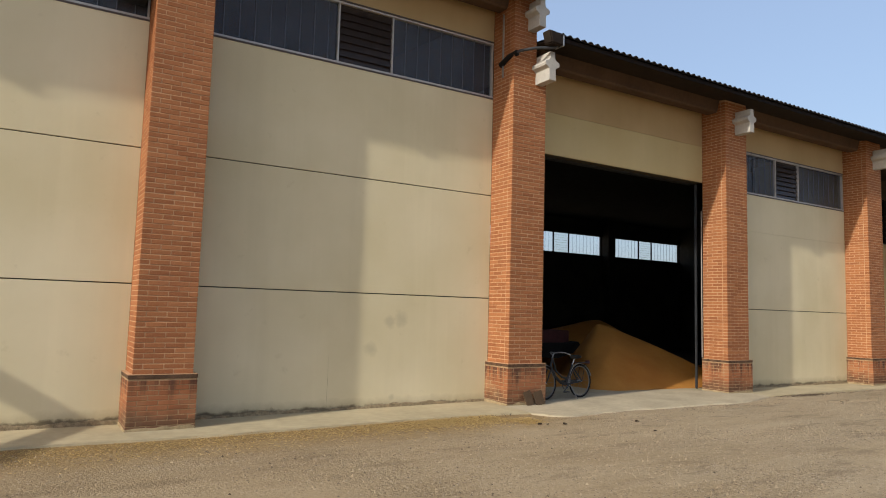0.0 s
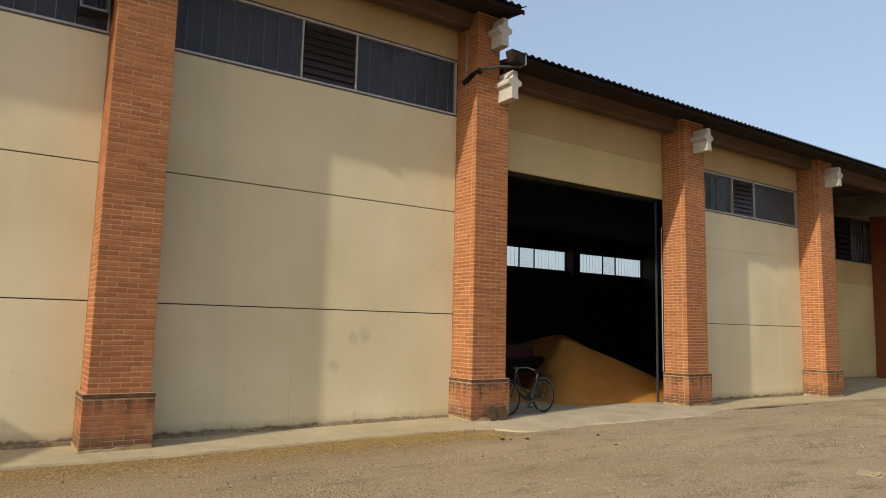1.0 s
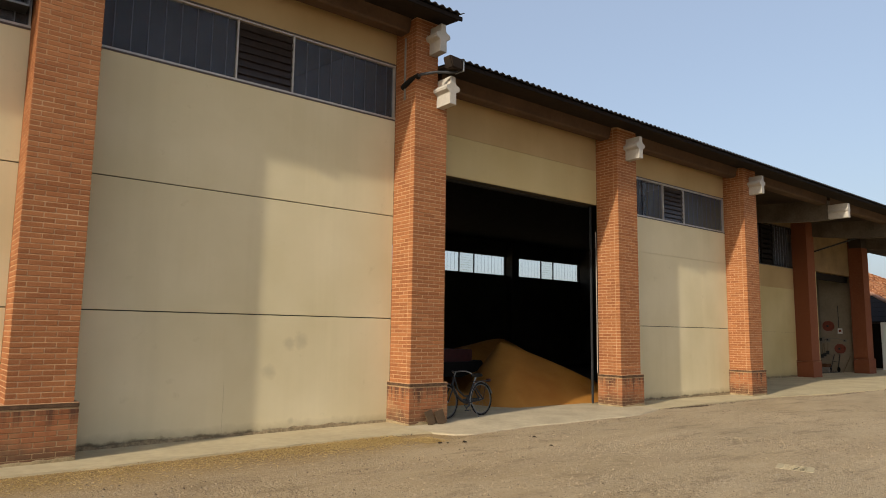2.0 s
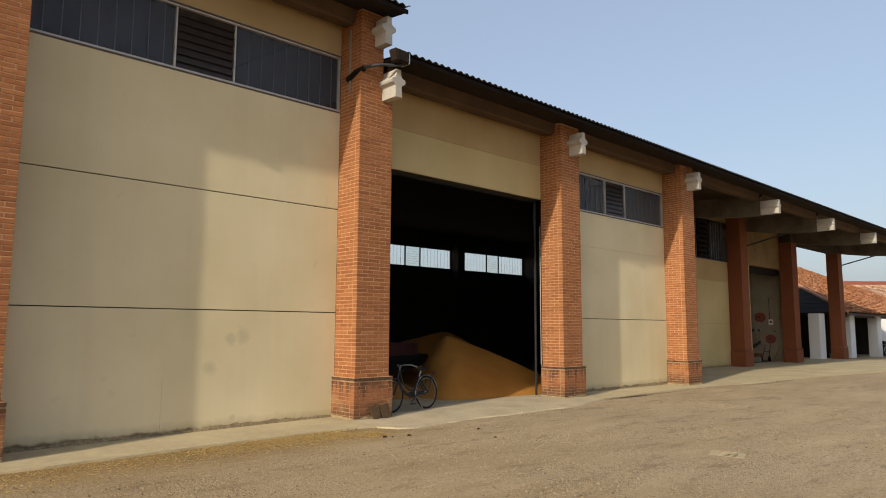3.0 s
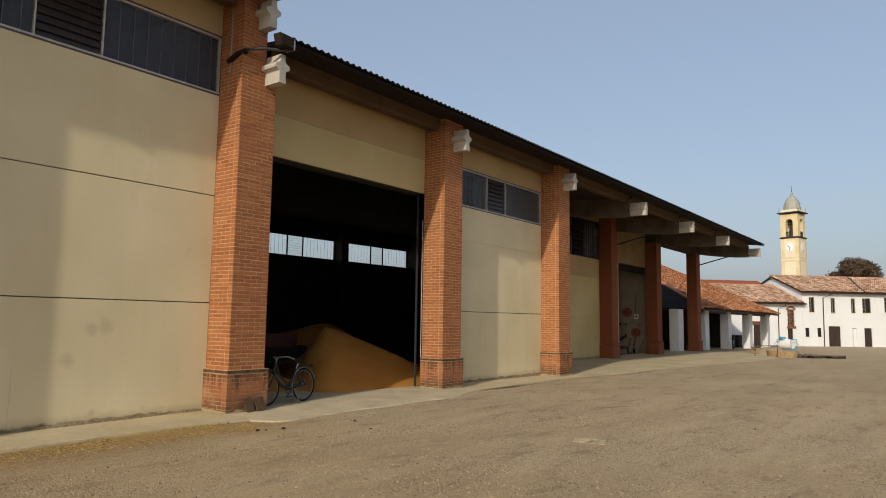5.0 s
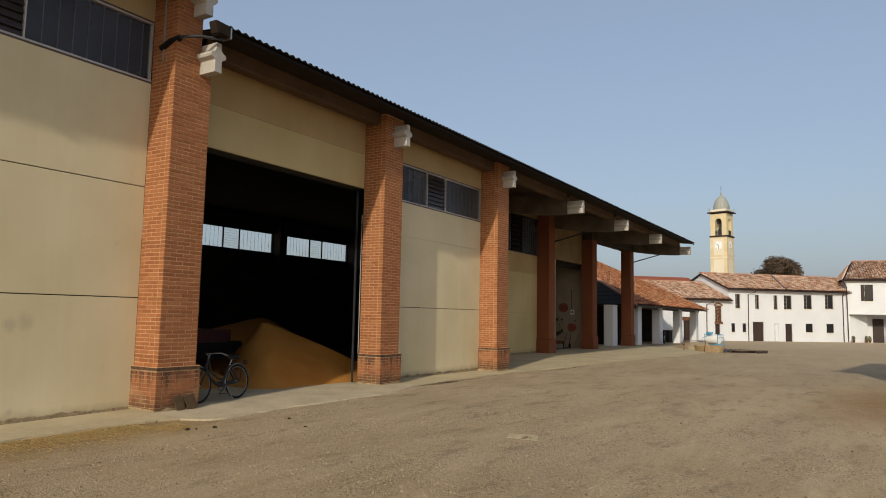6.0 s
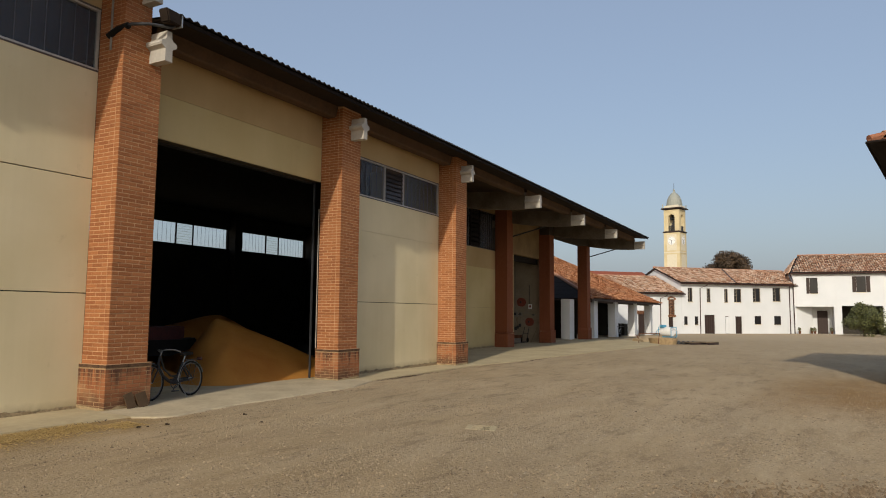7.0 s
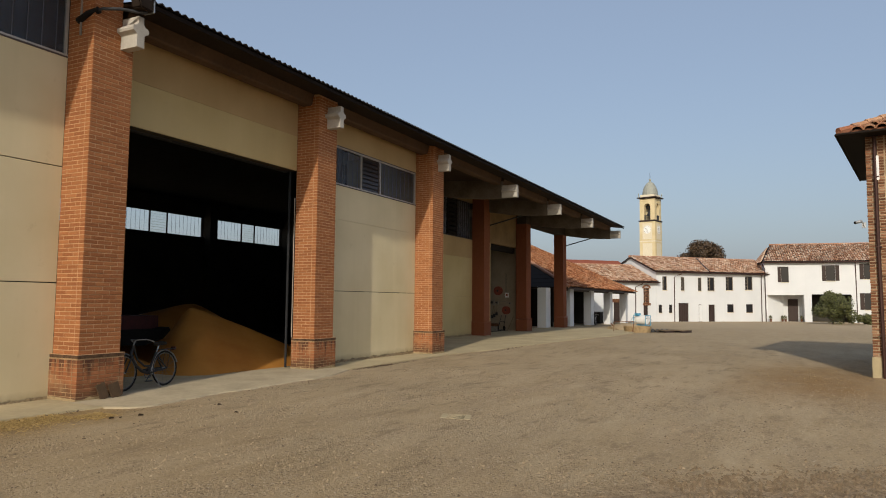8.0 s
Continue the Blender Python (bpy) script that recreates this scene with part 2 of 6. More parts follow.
def m_panel(name, tint, clear):
    """Ribbed translucent plastic: dark and shiny from outside, letting the sky through from inside."""
    m, nt, bsdf = material(name, 0.3)
    v = world_coords(nt)
    base(nt, bsdf, ramp(nt, noise_tex(nt, v, 2.5, 5.0), [(0.3, (0.074, 0.079, 0.098)), (0.7, (0.130, 0.138, 0.165))]))
    tr = nt.nodes.new("ShaderNodeBsdfTransparent")
    tr.inputs[0].default_value = (*tint, 1)
    mx = nt.nodes.new("ShaderNodeMixShader")
    mx.inputs[0].default_value = clear
    out = nt.nodes["Material Output"]
    nt.links.new(bsdf.outputs[0], mx.inputs[1])
    nt.links.new(tr.outputs[0], mx.inputs[2])
    nt.links.new(mx.outputs[0], out.inputs[0])
    return m


PANEL = m_panel("translucent_sheet", (0.80, 0.88, 0.92), 0.55)
PALE_PANEL = m_panel("clear_translucent_sheet", (1.0, 1.0, 0.98), 0.9)
RIB = plain("sheet_rib", (0.095, 0.098, 0.112), 0.6, var=0.3)
SLAT = plain("brown_glass_slat", (0.035, 0.026, 0.022), 0.25, var=0.2)


def m_tiles(name, tones):
    """Old clay roof tiles: each of its own tone, from dark red to pale pink, with lichen."""
    m, nt, bsdf = material(name, 0.92)
    r = nt.nodes.new("ShaderNodeNewGeometry").outputs["Random Per Island"]
    col = ramp(nt, r, tones)
    v = world_coords(nt)
    col = mix(nt, col, (0.17, 0.11, 0.075), grey(nt, noise_tex(nt, v, 0.9, 6.0), 0.5, 0.7, 0, 0.5))
    grain = noise_tex(nt, v, 40, 3.0)
    col = mix(nt, col, (0.50, 0.36, 0.26), grey(nt, grain, 0.55, 0.8, 0, 0.4))
    base(nt, bsdf, col)
    bump(nt, bsdf, grain, 0.5, 0.01)
    return m


TILE = m_tiles("old_roof_tile", [(0.0, (0.29, 0.14, 0.08)), (0.3, (0.50, 0.275, 0.165)), (0.65, (0.64, 0.42, 0.285)), (1.0, (0.76, 0.61, 0.47))])
TILE_ORANGE = m_tiles("orange_roof_tile", [(0.0, (0.17, 0.055, 0.022)), (0.3, (0.32, 0.112, 0.042)), (0.65, (0.42, 0.17, 0.07)), (1.0, (0.58, 0.31, 0.16))])


def m_ground():
    """Rolled grit: warm grey-brown with pale worn bands, damp brown marks, crumbly rough patches and small stones."""
    m, nt, bsdf = material("yard_grit", 0.95)
    v = world_coords(nt)
    turned = nt.nodes.new("ShaderNodeMapping")            # wheel marks run obliquely over the yard
    turned.inputs["Rotation"].default_value = (0, 0, radians(14))
    turned.inputs["Scale"].default_value = (0.28, 1.25, 1)
    nt.links.new(v, turned.inputs["Vector"])
    big = noise_tex(nt, world_coords(nt, (0.7, 1.15, 1)), 0.27, 6.0, 0.62)
    worn = noise_tex(nt, turned.outputs[0], 0.75, 5.0, 0.6)
    mid = noise_tex(nt, world_coords(nt, (0.55, 1.0, 1)), 1.0, 7.0, 0.68)
    fine = noise_tex(nt, v, 26, 5.0, 0.7)
    crumbs = noise_tex(nt, v, 8.0, 7.0, 0.75)
    vor = node(nt, "ShaderNodeTexVoronoi", Scale=30.0)
    nt.links.new(v, vor.inputs["Vector"])
    grit = node(nt, "ShaderNodeTexVoronoi", Scale=72.0)
    nt.links.new(v, grit.inputs["Vector"])
    col = ramp(nt, big, [(0.34, (0.285, 0.208, 0.112)), (0.45, (0.345, 0.259, 0.147)), (0.55, (0.385, 0.296, 0.175)), (0.66, (0.43, 0.340, 0.210))])
    col = mix(nt, col, (0.45, 0.355, 0.226), grey(nt, worn, 0.52, 0.62, 0, 0.55))
    col = mix(nt, col, (0.275, 0.207, 0.13), grey(nt, worn, 0.48, 0.38, 0, 0.5))
    col = mix(nt, col, (0.225, 0.166, 0.097), grey(nt, mid, 0.54, 0.70, 0, 0.42))
    col = mix(nt, col, (0.44, 0.345, 0.217), grey(nt, mid, 0.48, 0.37, 0, 0.45))
    # rough stretches, where the grit lies loose
    rough = grey(nt, noise_tex(nt, world_coords(nt, (0.4, 0.8, 1)), 0.8, 4.0, 0.6), 0.42, 0.58)
    stone = nt.nodes.new("ShaderNodeSeparateColor")
    nt.links.new(vor.outputs["Color"], stone.inputs[0])
    small = nt.nodes.new("ShaderNodeSeparateColor")
    nt.links.new(grit.outputs["Color"], small.inputs[0])
    col = mix(nt, col, ramp(nt, small.outputs[0], [(0.0, (0.16, 0.110, 0.060)), (0.5, (0.345, 0.258, 0.148)), (1.0, (0.51, 0.405, 0.26))]), grey(nt, rough, 0, 1, 0.22, 0.42))
    col = mix(nt, col, ramp(nt, fine, [(0.3, (0.19, 0.138, 0.085)), (0.7, (0.48, 0.368, 0.232))]), 0.28)
    pick = maths(nt, "MULTIPLY", grey(nt, stone.outputs[0], 0.82, 0.88), grey(nt, vor.outputs["Distance"], 0.45, 0.32))
    col = mix(nt, col, (0.50, 0.415, 0.31), maths(nt, "MULTIPLY", pick, grey(nt, rough, 0, 1, 0.4, 0.9)))
    pick = maths(nt, "MULTIPLY", grey(nt, stone.outputs[1], 0.76, 0.84), grey(nt, vor.outputs["Distance"], 0.48, 0.34))
    col = mix(nt, col, (0.13, 0.092, 0.058), maths(nt, "MULTIPLY", pick, grey(nt, rough, 0, 1, 0.4, 0.9)))
    rut = noise_tex(nt, world_coords(nt, (0.45, 1.5, 1)), 1.7, 8.0, 0.78)          # broken crusts and shallow ruts
    col = mix(nt, col, (0.18, 0.132, 0.080), grey(nt, rut, 0.53, 0.63, 0, 0.62))
    col = mix(nt, col, (0.46, 0.365, 0.232), grey(nt, rut, 0.46, 0.36, 0, 0.4))
    col = mix(nt, col, (0.17, 0.122, 0.070), maths(nt, "MULTIPLY", grey(nt, crumbs, 0.56, 0.66), grey(nt, rough, 0, 1, 0.05, 0.5)))
    # chaff and dry earth trodden along the kerb and by the brick building
    sep = nt.nodes.new("ShaderNodeSeparateXYZ")
    nt.links.new(v, sep.inputs[0])
    col = mix(nt, col, (0.45, 0.36, 0.245), grey(nt, sep.outputs[0], 38.0, 66.0, 0.0, 0.6))
    col = mix(nt, col, (0.37, 0.285, 0.175), grey(nt, sep.outputs[0], 9.0, 30.0, 0.0, 0.55))
    rag = maths(nt, "ADD", sep.outputs[1], maths(nt, "MULTIPLY", noise_tex(nt, v, 2.2, 6.0, 0.7), -1.3))
    band = maths(nt, "MULTIPLY", grey(nt, rag, -2.6, -1.6), grey(nt, sep.outputs[0], 1.2, -0.8))
    col = mix(nt, col, ramp(nt, fine, [(0.35, (0.18, 0.112, 0.040)), (0.65, (0.375, 0.25, 0.10))]), maths(nt, "MULTIPLY", band, 0.95))
    col = mix(nt, col, (0.23, 0.150, 0.068), grey(nt, sep.outputs[0], 2.5, -3.5, 0.0, 0.28))      # darker and browner towards smaller x
    far_x = maths(nt, "MULTIPLY", grey(nt, sep.outputs[0], 5.0, 8.0), grey(nt, sep.outputs[0], 15.0, 12.0))
    far_y = maths(nt, "MULTIPLY", grey(nt, sep.outputs[1], -8.3, -9.6), grey(nt, sep.outputs[1], -12.5, -10.8))
    patch = maths(nt, "MULTIPLY", maths(nt, "MULTIPLY", far_x, far_y), grey(nt, mid, 0.35, 0.6, 0.55, 1.0))
    col = mix(nt, col, (0.26, 0.160, 0.070), maths(nt, "MULTIPLY", patch, 0.95))
    # earth churned up by tyres, near the place where one stands
    side = maths(nt, "ADD", maths(nt, "MULTIPLY", sep.outputs[0], 0.80), maths(nt, "MULTIPLY", maths(nt, "ADD", sep.outputs[1], 9.2), 0.60))
    side = maths(nt, "ADD", side, maths(nt, "MULTIPLY", mid, 0.5))
    churn = maths(nt, "MULTIPLY", grey(nt, side, 0.45, -0.35), grey(nt, sep.outputs[1], -7.0, -8.6))
    col = mix(nt, col, ramp(nt, crumbs, [(0.38, (0.36, 0.265, 0.165)), (0.6, (0.14, 0.092, 0.052))]), maths(nt, "MULTIPLY", churn, 0.85))
    base(nt, bsdf, col)
    h = maths(nt, "ADD", maths(nt, "MULTIPLY", fine, 0.6), maths(nt, "MULTIPLY", vor.outputs["Distance"], -0.7))
    h = maths(nt, "ADD", h, maths(nt, "MULTIPLY", grit.outputs["Distance"], -0.5))
    h = maths(nt, "ADD", h, maths(nt, "MULTIPLY", crumbs, 0.4))
    bump(nt, bsdf, maths(nt, "MULTIPLY", h, grey(nt, rough, 0, 1, 0.3, 1.0)), 0.7, 0.025)
    return m


GROUND = m_ground()


def m_grain():
    m, nt, bsdf = material("yellow_grain", 0.9)
    v = world_coords(nt)
    a, b = noise_tex(nt, v, 0.9, 5.0), noise_tex(nt, v, 120, 2.0)
    col = ramp(nt, a, [(0.3, (0.35, 0.136, 0.023)), (0.7, (0.48, 0.218, 0.043))])
    col = mix(nt, col, (0.54, 0.30, 0.09), grey(nt, b, 0.5, 0.75, 0, 0.5))
    base(nt, bsdf, col)
    bump(nt, bsdf, b, 0.5, 0.01)
    return m


GRAIN = m_grain()


def m_leaf(name, lo, hi, rough=0.6):
    m, nt, bsdf = material(name, rough)
    r = nt.nodes.new("ShaderNodeNewGeometry").outputs["Random Per Island"]
    base(nt, bsdf, ramp(nt, r, [(0.0, lo), (1.0, hi)]))
    return m


LEAF = m_leaf("laurel_leaf", (0.028, 0.034, 0.010), (0.135, 0.140, 0.040))
LEAF_AUTUMN = m_leaf("autumn_leaf", (0.035, 0.024, 0.012), (0.10, 0.058, 0.026))
STRAW = m_leaf("straw", (0.27, 0.18, 0.066), (0.48, 0.34, 0.142), 0.9)
RUST = plain("rusty_iron", (0.14, 0.065, 0.035), 0.9, var=0.4, scale=10)
PEBBLE, nt, bsdf = material("pebble", 0.95)
base(nt, bsdf, ramp(nt, nt.nodes.new("ShaderNodeNewGeometry").outputs["Random Per Island"], [(0.0, (0.10, 0.070, 0.045)), (0.35, (0.24, 0.18, 0.115)), (0.95, (0.32, 0.24, 0.145)), (1.0, (0.36, 0.28, 0.18))]))
BARK = plain("bark", (0.09, 0.065, 0.045), 0.95, var=0.3, scale=6)


# ---- helpers for meshes ----
def mesh_object(name, bm, mat, parent=None, label=""):
    me = bpy.data.meshes.new(name)
    bm.normal_update()
    bm.to_mesh(me)
    bm.free()
    me.materials.append(mat)
    ob = new(name, me)
    if parent is not None:
        ob.parent = parent
    return tagged(ob, label)


def part(name, bm, mat, parent, label=""):
    return mesh_object(name, bm, mat, parent, label)


def thing(name, label, category, at=(0, 0, 0), turn=0.0, group="", kind=""):
    ob = new(name)
    ob.matrix_world = pose(*at, 0, 0, turn)
    return tagged(ob, label, category, group, kind)


def box(bm, x0, x1, y0, y1, z0, z1, m=None):
    vs = [bm.verts.new((x, y, z)) for z in (z0, z1) for y in (y0, y1) for x in (x0, x1)]
    if m is not None:
        for v in vs:
            v.co = m @ v.co
    for q in ((0, 2, 3, 1), (4, 5, 7, 6), (0, 1, 5, 4), (2, 6, 7, 3), (0, 4, 6, 2), (1, 3, 7, 5)):
        bm.faces.new([vs[i] for i in q])
    return vs


def block(x0, x1, y0, y1, z0, z1, bevel=0.0):
    bm = bmesh.new()
    box(bm, x0, x1, y0, y1, z0, z1)
    if bevel:
        bmesh.ops.bevel(bm, geom=list(bm.edges), offset=bevel, segments=2, affect="EDGES")
    return bm


def prism(outline, a, b, axis="x"):
    """Extrudes an outline of (u, v) from a to b. axis x: (y, z); y: (x, z); z: (x, y)."""
    def at(u, v, w):
        return {"x": (w, u, v), "y": (u, w, v), "z": (u, v, w)}[axis]
    bm = bmesh.new()
    lo = [bm.verts.new(at(u, v, a)) for u, v in outline]
    hi = [bm.verts.new(at(u, v, b)) for u, v in outline]
    n = len(outline)
    bm.faces.new(lo)
    bm.faces.new(hi[::-1])
    for i in range(n):
        bm.faces.new((lo[i], hi[i], hi[(i + 1) % n], lo[(i + 1) % n]))
    bmesh.ops.recalc_face_normals(bm, faces=bm.faces)
    return bm


def tube(bm, points, r, sides=8, r2=None, cap=True):
    """A round bar along points, of radius r, tapering to r2."""
    pts = [Vector(p) for p in points]
    rings, n = [], len(pts)
    for i, p in enumerate(pts):
        d = (pts[min(i + 1, n - 1)] - pts[max(i - 1, 0)]).normalized()
        s = d.cross(Vector((0, 0, 1)) if abs(d.z) < 0.9 else Vector((1, 0, 0))).normalized()
        u = s.cross(d)
        rr = r if r2 is None else r + (r2 - r) * i / max(1, n - 1)
        rings.append([bm.verts.new(p + rr * (math.cos(2 * math.pi * k / sides) * s + math.sin(2 * math.pi * k / sides) * u)) for k in range(sides)])
    for a, b in zip(rings, rings[1:]):
        for k in range(sides):
            bm.faces.new((a[k], a[(k + 1) % sides], b[(k + 1) % sides], b[k]))
    if cap:
        bm.faces.new(rings[0][::-1])
        bm.faces.new(rings[-1])
    return bm


def bar(points, r, sides=8, r2=None):
    return tube(bmesh.new(), points, r, sides, r2)


def lathe(profile, sides=24, centre=(0, 0, 0)):
    """Turns (radius, z) about the z axis."""
    bm = bmesh.new()
    rings = [[bm.verts.new((centre[0] + r * math.cos(2 * math.pi * k / sides), centre[1] + r * math.sin(2 * math.pi * k / sides), centre[2] + z)) for k in range(sides)] for r, z in profile]
    for a, b in zip(rings, rings[1:]):
        for k in range(sides):
            bm.faces.new((a[k], a[(k + 1) % sides], b[(k + 1) % sides], b[k]))
    bm.faces.new(rings[0][::-1])
    bm.faces.new(rings[-1])
    return bm


def torus(bm, centre, R, r, normal_turn, sides=28, tube_sides=6):
    """A ring in the x-z plane, turned about z by normal_turn degrees."""
    m = Matrix.Translation(centre) @ Matrix.Rotation(radians(normal_turn), 4, "Z")
    rings = []
    for i in range(sides):
        a = 2 * math.pi * i / sides
        rings.append([bm.verts.new(m @ Vector(((R + r * math.cos(b)) * math.cos(a), r * math.sin(b), (R + r * math.cos(b)) * math.sin(a)))) for b in (2 * math.pi * j / tube_sides for j in range(tube_sides))])
    for i in range(sides):
        a, b = rings[i], rings[(i + 1) % sides]
        for j in range(tube_sides):
            bm.faces.new((a[j], a[(j + 1) % tube_sides], b[(j + 1) % tube_sides], b[j]))
    return bm


# ---- ground ----
def pave_z(x):
    """Level of the pavement along the barn, which sinks a little to both sides of the door."""
    pts = [(-30, -0.05), (-5.5, -0.045), (-0.5, 0.0), (3.5, 0.0), (6.2, -0.02), (12.4, -0.045), (40, -0.045)]
    for (a, za), (b, zb) in zip(pts, pts[1:]):
        if x <= b:
            return za + (zb - za) * (x - a) / (b - a)
    return -0.045


def ground_height(x, y):
    far = min(1.0, max(0.0, (x - 32.0) / 40.0))
    s = far * far * (3 - 2 * far)
    return pave_z(min(x, 39.0)) - 0.028 - 0.43 * s


def build_ground():
    bm = bmesh.new()
    xs = [-600, -200, -60, -30] + [-20 + 1.0 * i for i in range(61)] + [45, 50, 55, 60, 65, 70, 75, 80, 100, 160, 400, 1500]
    ys = [-600, -200, -80, -50, -35] + [-25 + 1.0 * i for i in range(31)] + [10, 15, 20, 30, 60, 150, 500]
    rows = []
    for y in ys:
        row = []
        for x in xs:
            z = ground_height(x, y)
            if -20 < x < 41 and -25 < y < -1.5:
                z += 0.035 * (noise.noise(Vector((x * 0.35, y * 0.35, 0))))
            row.append(bm.verts.new((x, y, z)))
        rows.append(row)
    for a, b in zip(rows, rows[1:]):
        for i in range(len(xs) - 1):
            bm.faces.new((a[i], a[i + 1], b[i + 1], b[i]))
    ob = mesh_object("ground", bm, GROUND)
    for p in ob.data.polygons:
        p.use_smooth = True
    tagged(ob, "grey-brown rolled grit yard with worn wheel tracks", "ground", kind="structure")


build_ground()


def build_pavement():
    """Concrete strip along the barn, with a wider apron at the open door and a broad one before the portico."""
    strip = [(-16, -0.52), (-7, -0.50), (-4.8, -0.60), (-2, -0.55), (-0.95, -0.60), (-0.35, -0.68), (0.0, -0.74), (5.4, -0.70), (6.4, -0.55), (7.3, -0.53), (9.0, -0.45), (12.4, -0.42), (14.5, -0.75), (17.2, -0.90), (19.5, -1.15), (22.7, -1.40), (26.5, -2.2), (31, -2.3), (37, -1.2)]
    bm = bmesh.new()
    top, low, back = [], [], []
    rng = random.Random(4)
    fine = []
    for (x0, y0), (x1, y1) in zip(strip, strip[1:]):
        n = max(1, int((x1 - x0) / 0.25))
        for i in range(n):
            f = i / n
            fine.append((x0 + (x1 - x0) * f, y0 + (y1 - y0) * f + rng.uniform(-0.018, 0.018)))
    fine.append(strip[-1])
    for x, y in fine:
        z = ground_height(x, 0) + 0.028
        top.append(bm.verts.new((x, y, z)))
        low.append(bm.verts.new((x, y - 0.015, z - 0.12)))
        back.append(bm.verts.new((x, 4.4 if x > 12.0 else 2.3 if 0.9 < x < 5.9 else 1.02, z)))
    for i in range(len(fine) - 1):
        bm.faces.new((low[i], low[i + 1], top[i + 1], top[i]))
        bm.faces.new((top[i], top[i + 1], back[i + 1], back[i]))
    ob = mesh_object("pavement", bm, APRON)
    tagged(ob, "pale worn concrete pavement strip along the barn", "pavement", kind="structure")


    # paler slab poured before the open door, its outer edge run out unevenly
    edge = [(-0.12, -0.80), (0.05, -1.10), (0.35, -1.22), (1.0, -1.13), (1.9, -1.05), (2.7, -1.11), (3.8, -1.05), (4.6, -1.08), (5.2, -0.97), (5.7, -0.84), (6.3, -0.62), (6.6, -0.55)]
    fine = []
    for (x0, y0), (x1, y1) in zip(edge, edge[1:]):
        n = max(1, int((x1 - x0) / 0.12))
        fine += [(x0 + (x1 - x0) * i / n, y0 + (y1 - y0) * i / n + rng.uniform(-0.02, 0.02)) for i in range(n)]
    bm = bmesh.new()
    out, foot, rear = [], [], []
    for x, y in fine:
        z = pave_z(x) + 0.005
        out.append(bm.verts.new((x, y, z - 0.012)))
        foot.append(bm.verts.new((x, y - 0.03, z - 0.06)))
        rear.append(bm.verts.new((x, 1.04 if 0.82 < x < 5.9 else -0.02, z)))
    mid = [bm.verts.new((v.co.x, v.co.y + 0.10, pave_z(v.co.x) + 0.005)) for v in out]
    for i in range(len(fine) - 1):
        for a, b in ((foot, out), (out, mid), (mid, rear)):
            bm.faces.new((a[i], a[i + 1], b[i + 1], b[i]))
    tagged(mesh_object("apron", bm, DOORSLAB), "smooth pale concrete slab before the open door", "pavement", kind="structure")


build_pavement()


# ---- barn ----
BARN = thing("barn", "large farm storehouse with beige panels and orange brick pilasters", "barn")
SW, PW, PD = 0.74, 0.84, 0.62       # shaft width, plinth width, depth before the wall
COURSE = 0.0665
EAVE_LOW, EAVE_HIGH = 6.46, 7.33      # top of the two eaves at their edge
EAVE_Y = -0.50


def brick_mesh(name, lx, ly, lz, mat, chip=0.004):
    bm = block(0, lx, 0, ly, 0, lz)
    bmesh.ops.bevel(bm, geom=list(bm.edges), offset=chip, segments=1, affect="EDGES")
    me = bpy.data.meshes.new(name)
    bm.to_mesh(me)
    bm.free()
    me.materials.append(mat)
    return me


def chamfered(lists, x0, x1, y0, y1, z0, z1, c):
    """Adds a brick with blunted edges to lists of vertices and faces."""
    vs, fs = lists
    b = len(vs)
    for sx, sy, sz in itertools.product((0, 1), repeat=3):
        p = (x1 if sx else x0, y1 if sy else y0, z1 if sz else z0)
        i = (-c if sx else c, -c if sy else c, -c if sz else c)
        vs += [(p[0], p[1] + i[1], p[2] + i[2]), (p[0] + i[0], p[1], p[2] + i[2]), (p[0] + i[0], p[1] + i[1], p[2])]
    def v(sx, sy, sz, axis):
        return b + (sx * 4 + sy * 2 + sz) * 3 + axis
    for k in (0, 1):
        q = (0, 0), (1, 0), (1, 1), (0, 1)
        for axis, ids in ((0, [(k, u, w) for u, w in q]), (1, [(u, k, w) for u, w in q]), (2, [(u, w, k) for u, w in q])):
            f = [v(*t, axis) for t in ids]
            fs.append(tuple(f if (k == 1) != (axis == 1) else f[::-1]))
    for a, w in itertools.product((0, 1), repeat=2):
        fs.append((v(0, a, w, 1), v(1, a, w, 1), v(1, a, w, 2), v(0, a, w, 2)))
        fs.append((v(a, 0, w, 0), v(a, 1, w, 0), v(a, 1, w, 2), v(a, 0, w, 2)))
        fs.append((v(a, w, 0, 0), v(a, w, 1, 0), v(a, w, 1, 1), v(a, w, 0, 1)))


def course_layout(width, depth, odd):
    """Bricks of one course round three sides: (x, y, along x, along y), from the left-front corner."""
    out, h, g = [], 0.115, 0.012
    if odd:
        cuts = [0.0, h + g]
        x = h + g
        while width - x > 0.30:
            x += 0.25
            cuts.append(x)
        cuts.append(width + g)
    else:
        x, cuts = 0.0, [0.0]
        while width - x > 0.30:
            x += 0.25
            cuts.append(x)
        cuts.append(width + g)
    for a, b in zip(cuts, cuts[1:]):
        out.append((a, 0.0, b - a - g, h))
    for side in (0.0, width - h):
        y = h + g + (0.127 if odd else 0.0)
        if odd:
            out.append((side, h + g, h, 0.115))
        while y < depth - 0.03:
            d = min(0.238, depth - y)
            out.append((side, y, h, d))
            y += 0.25
    return out


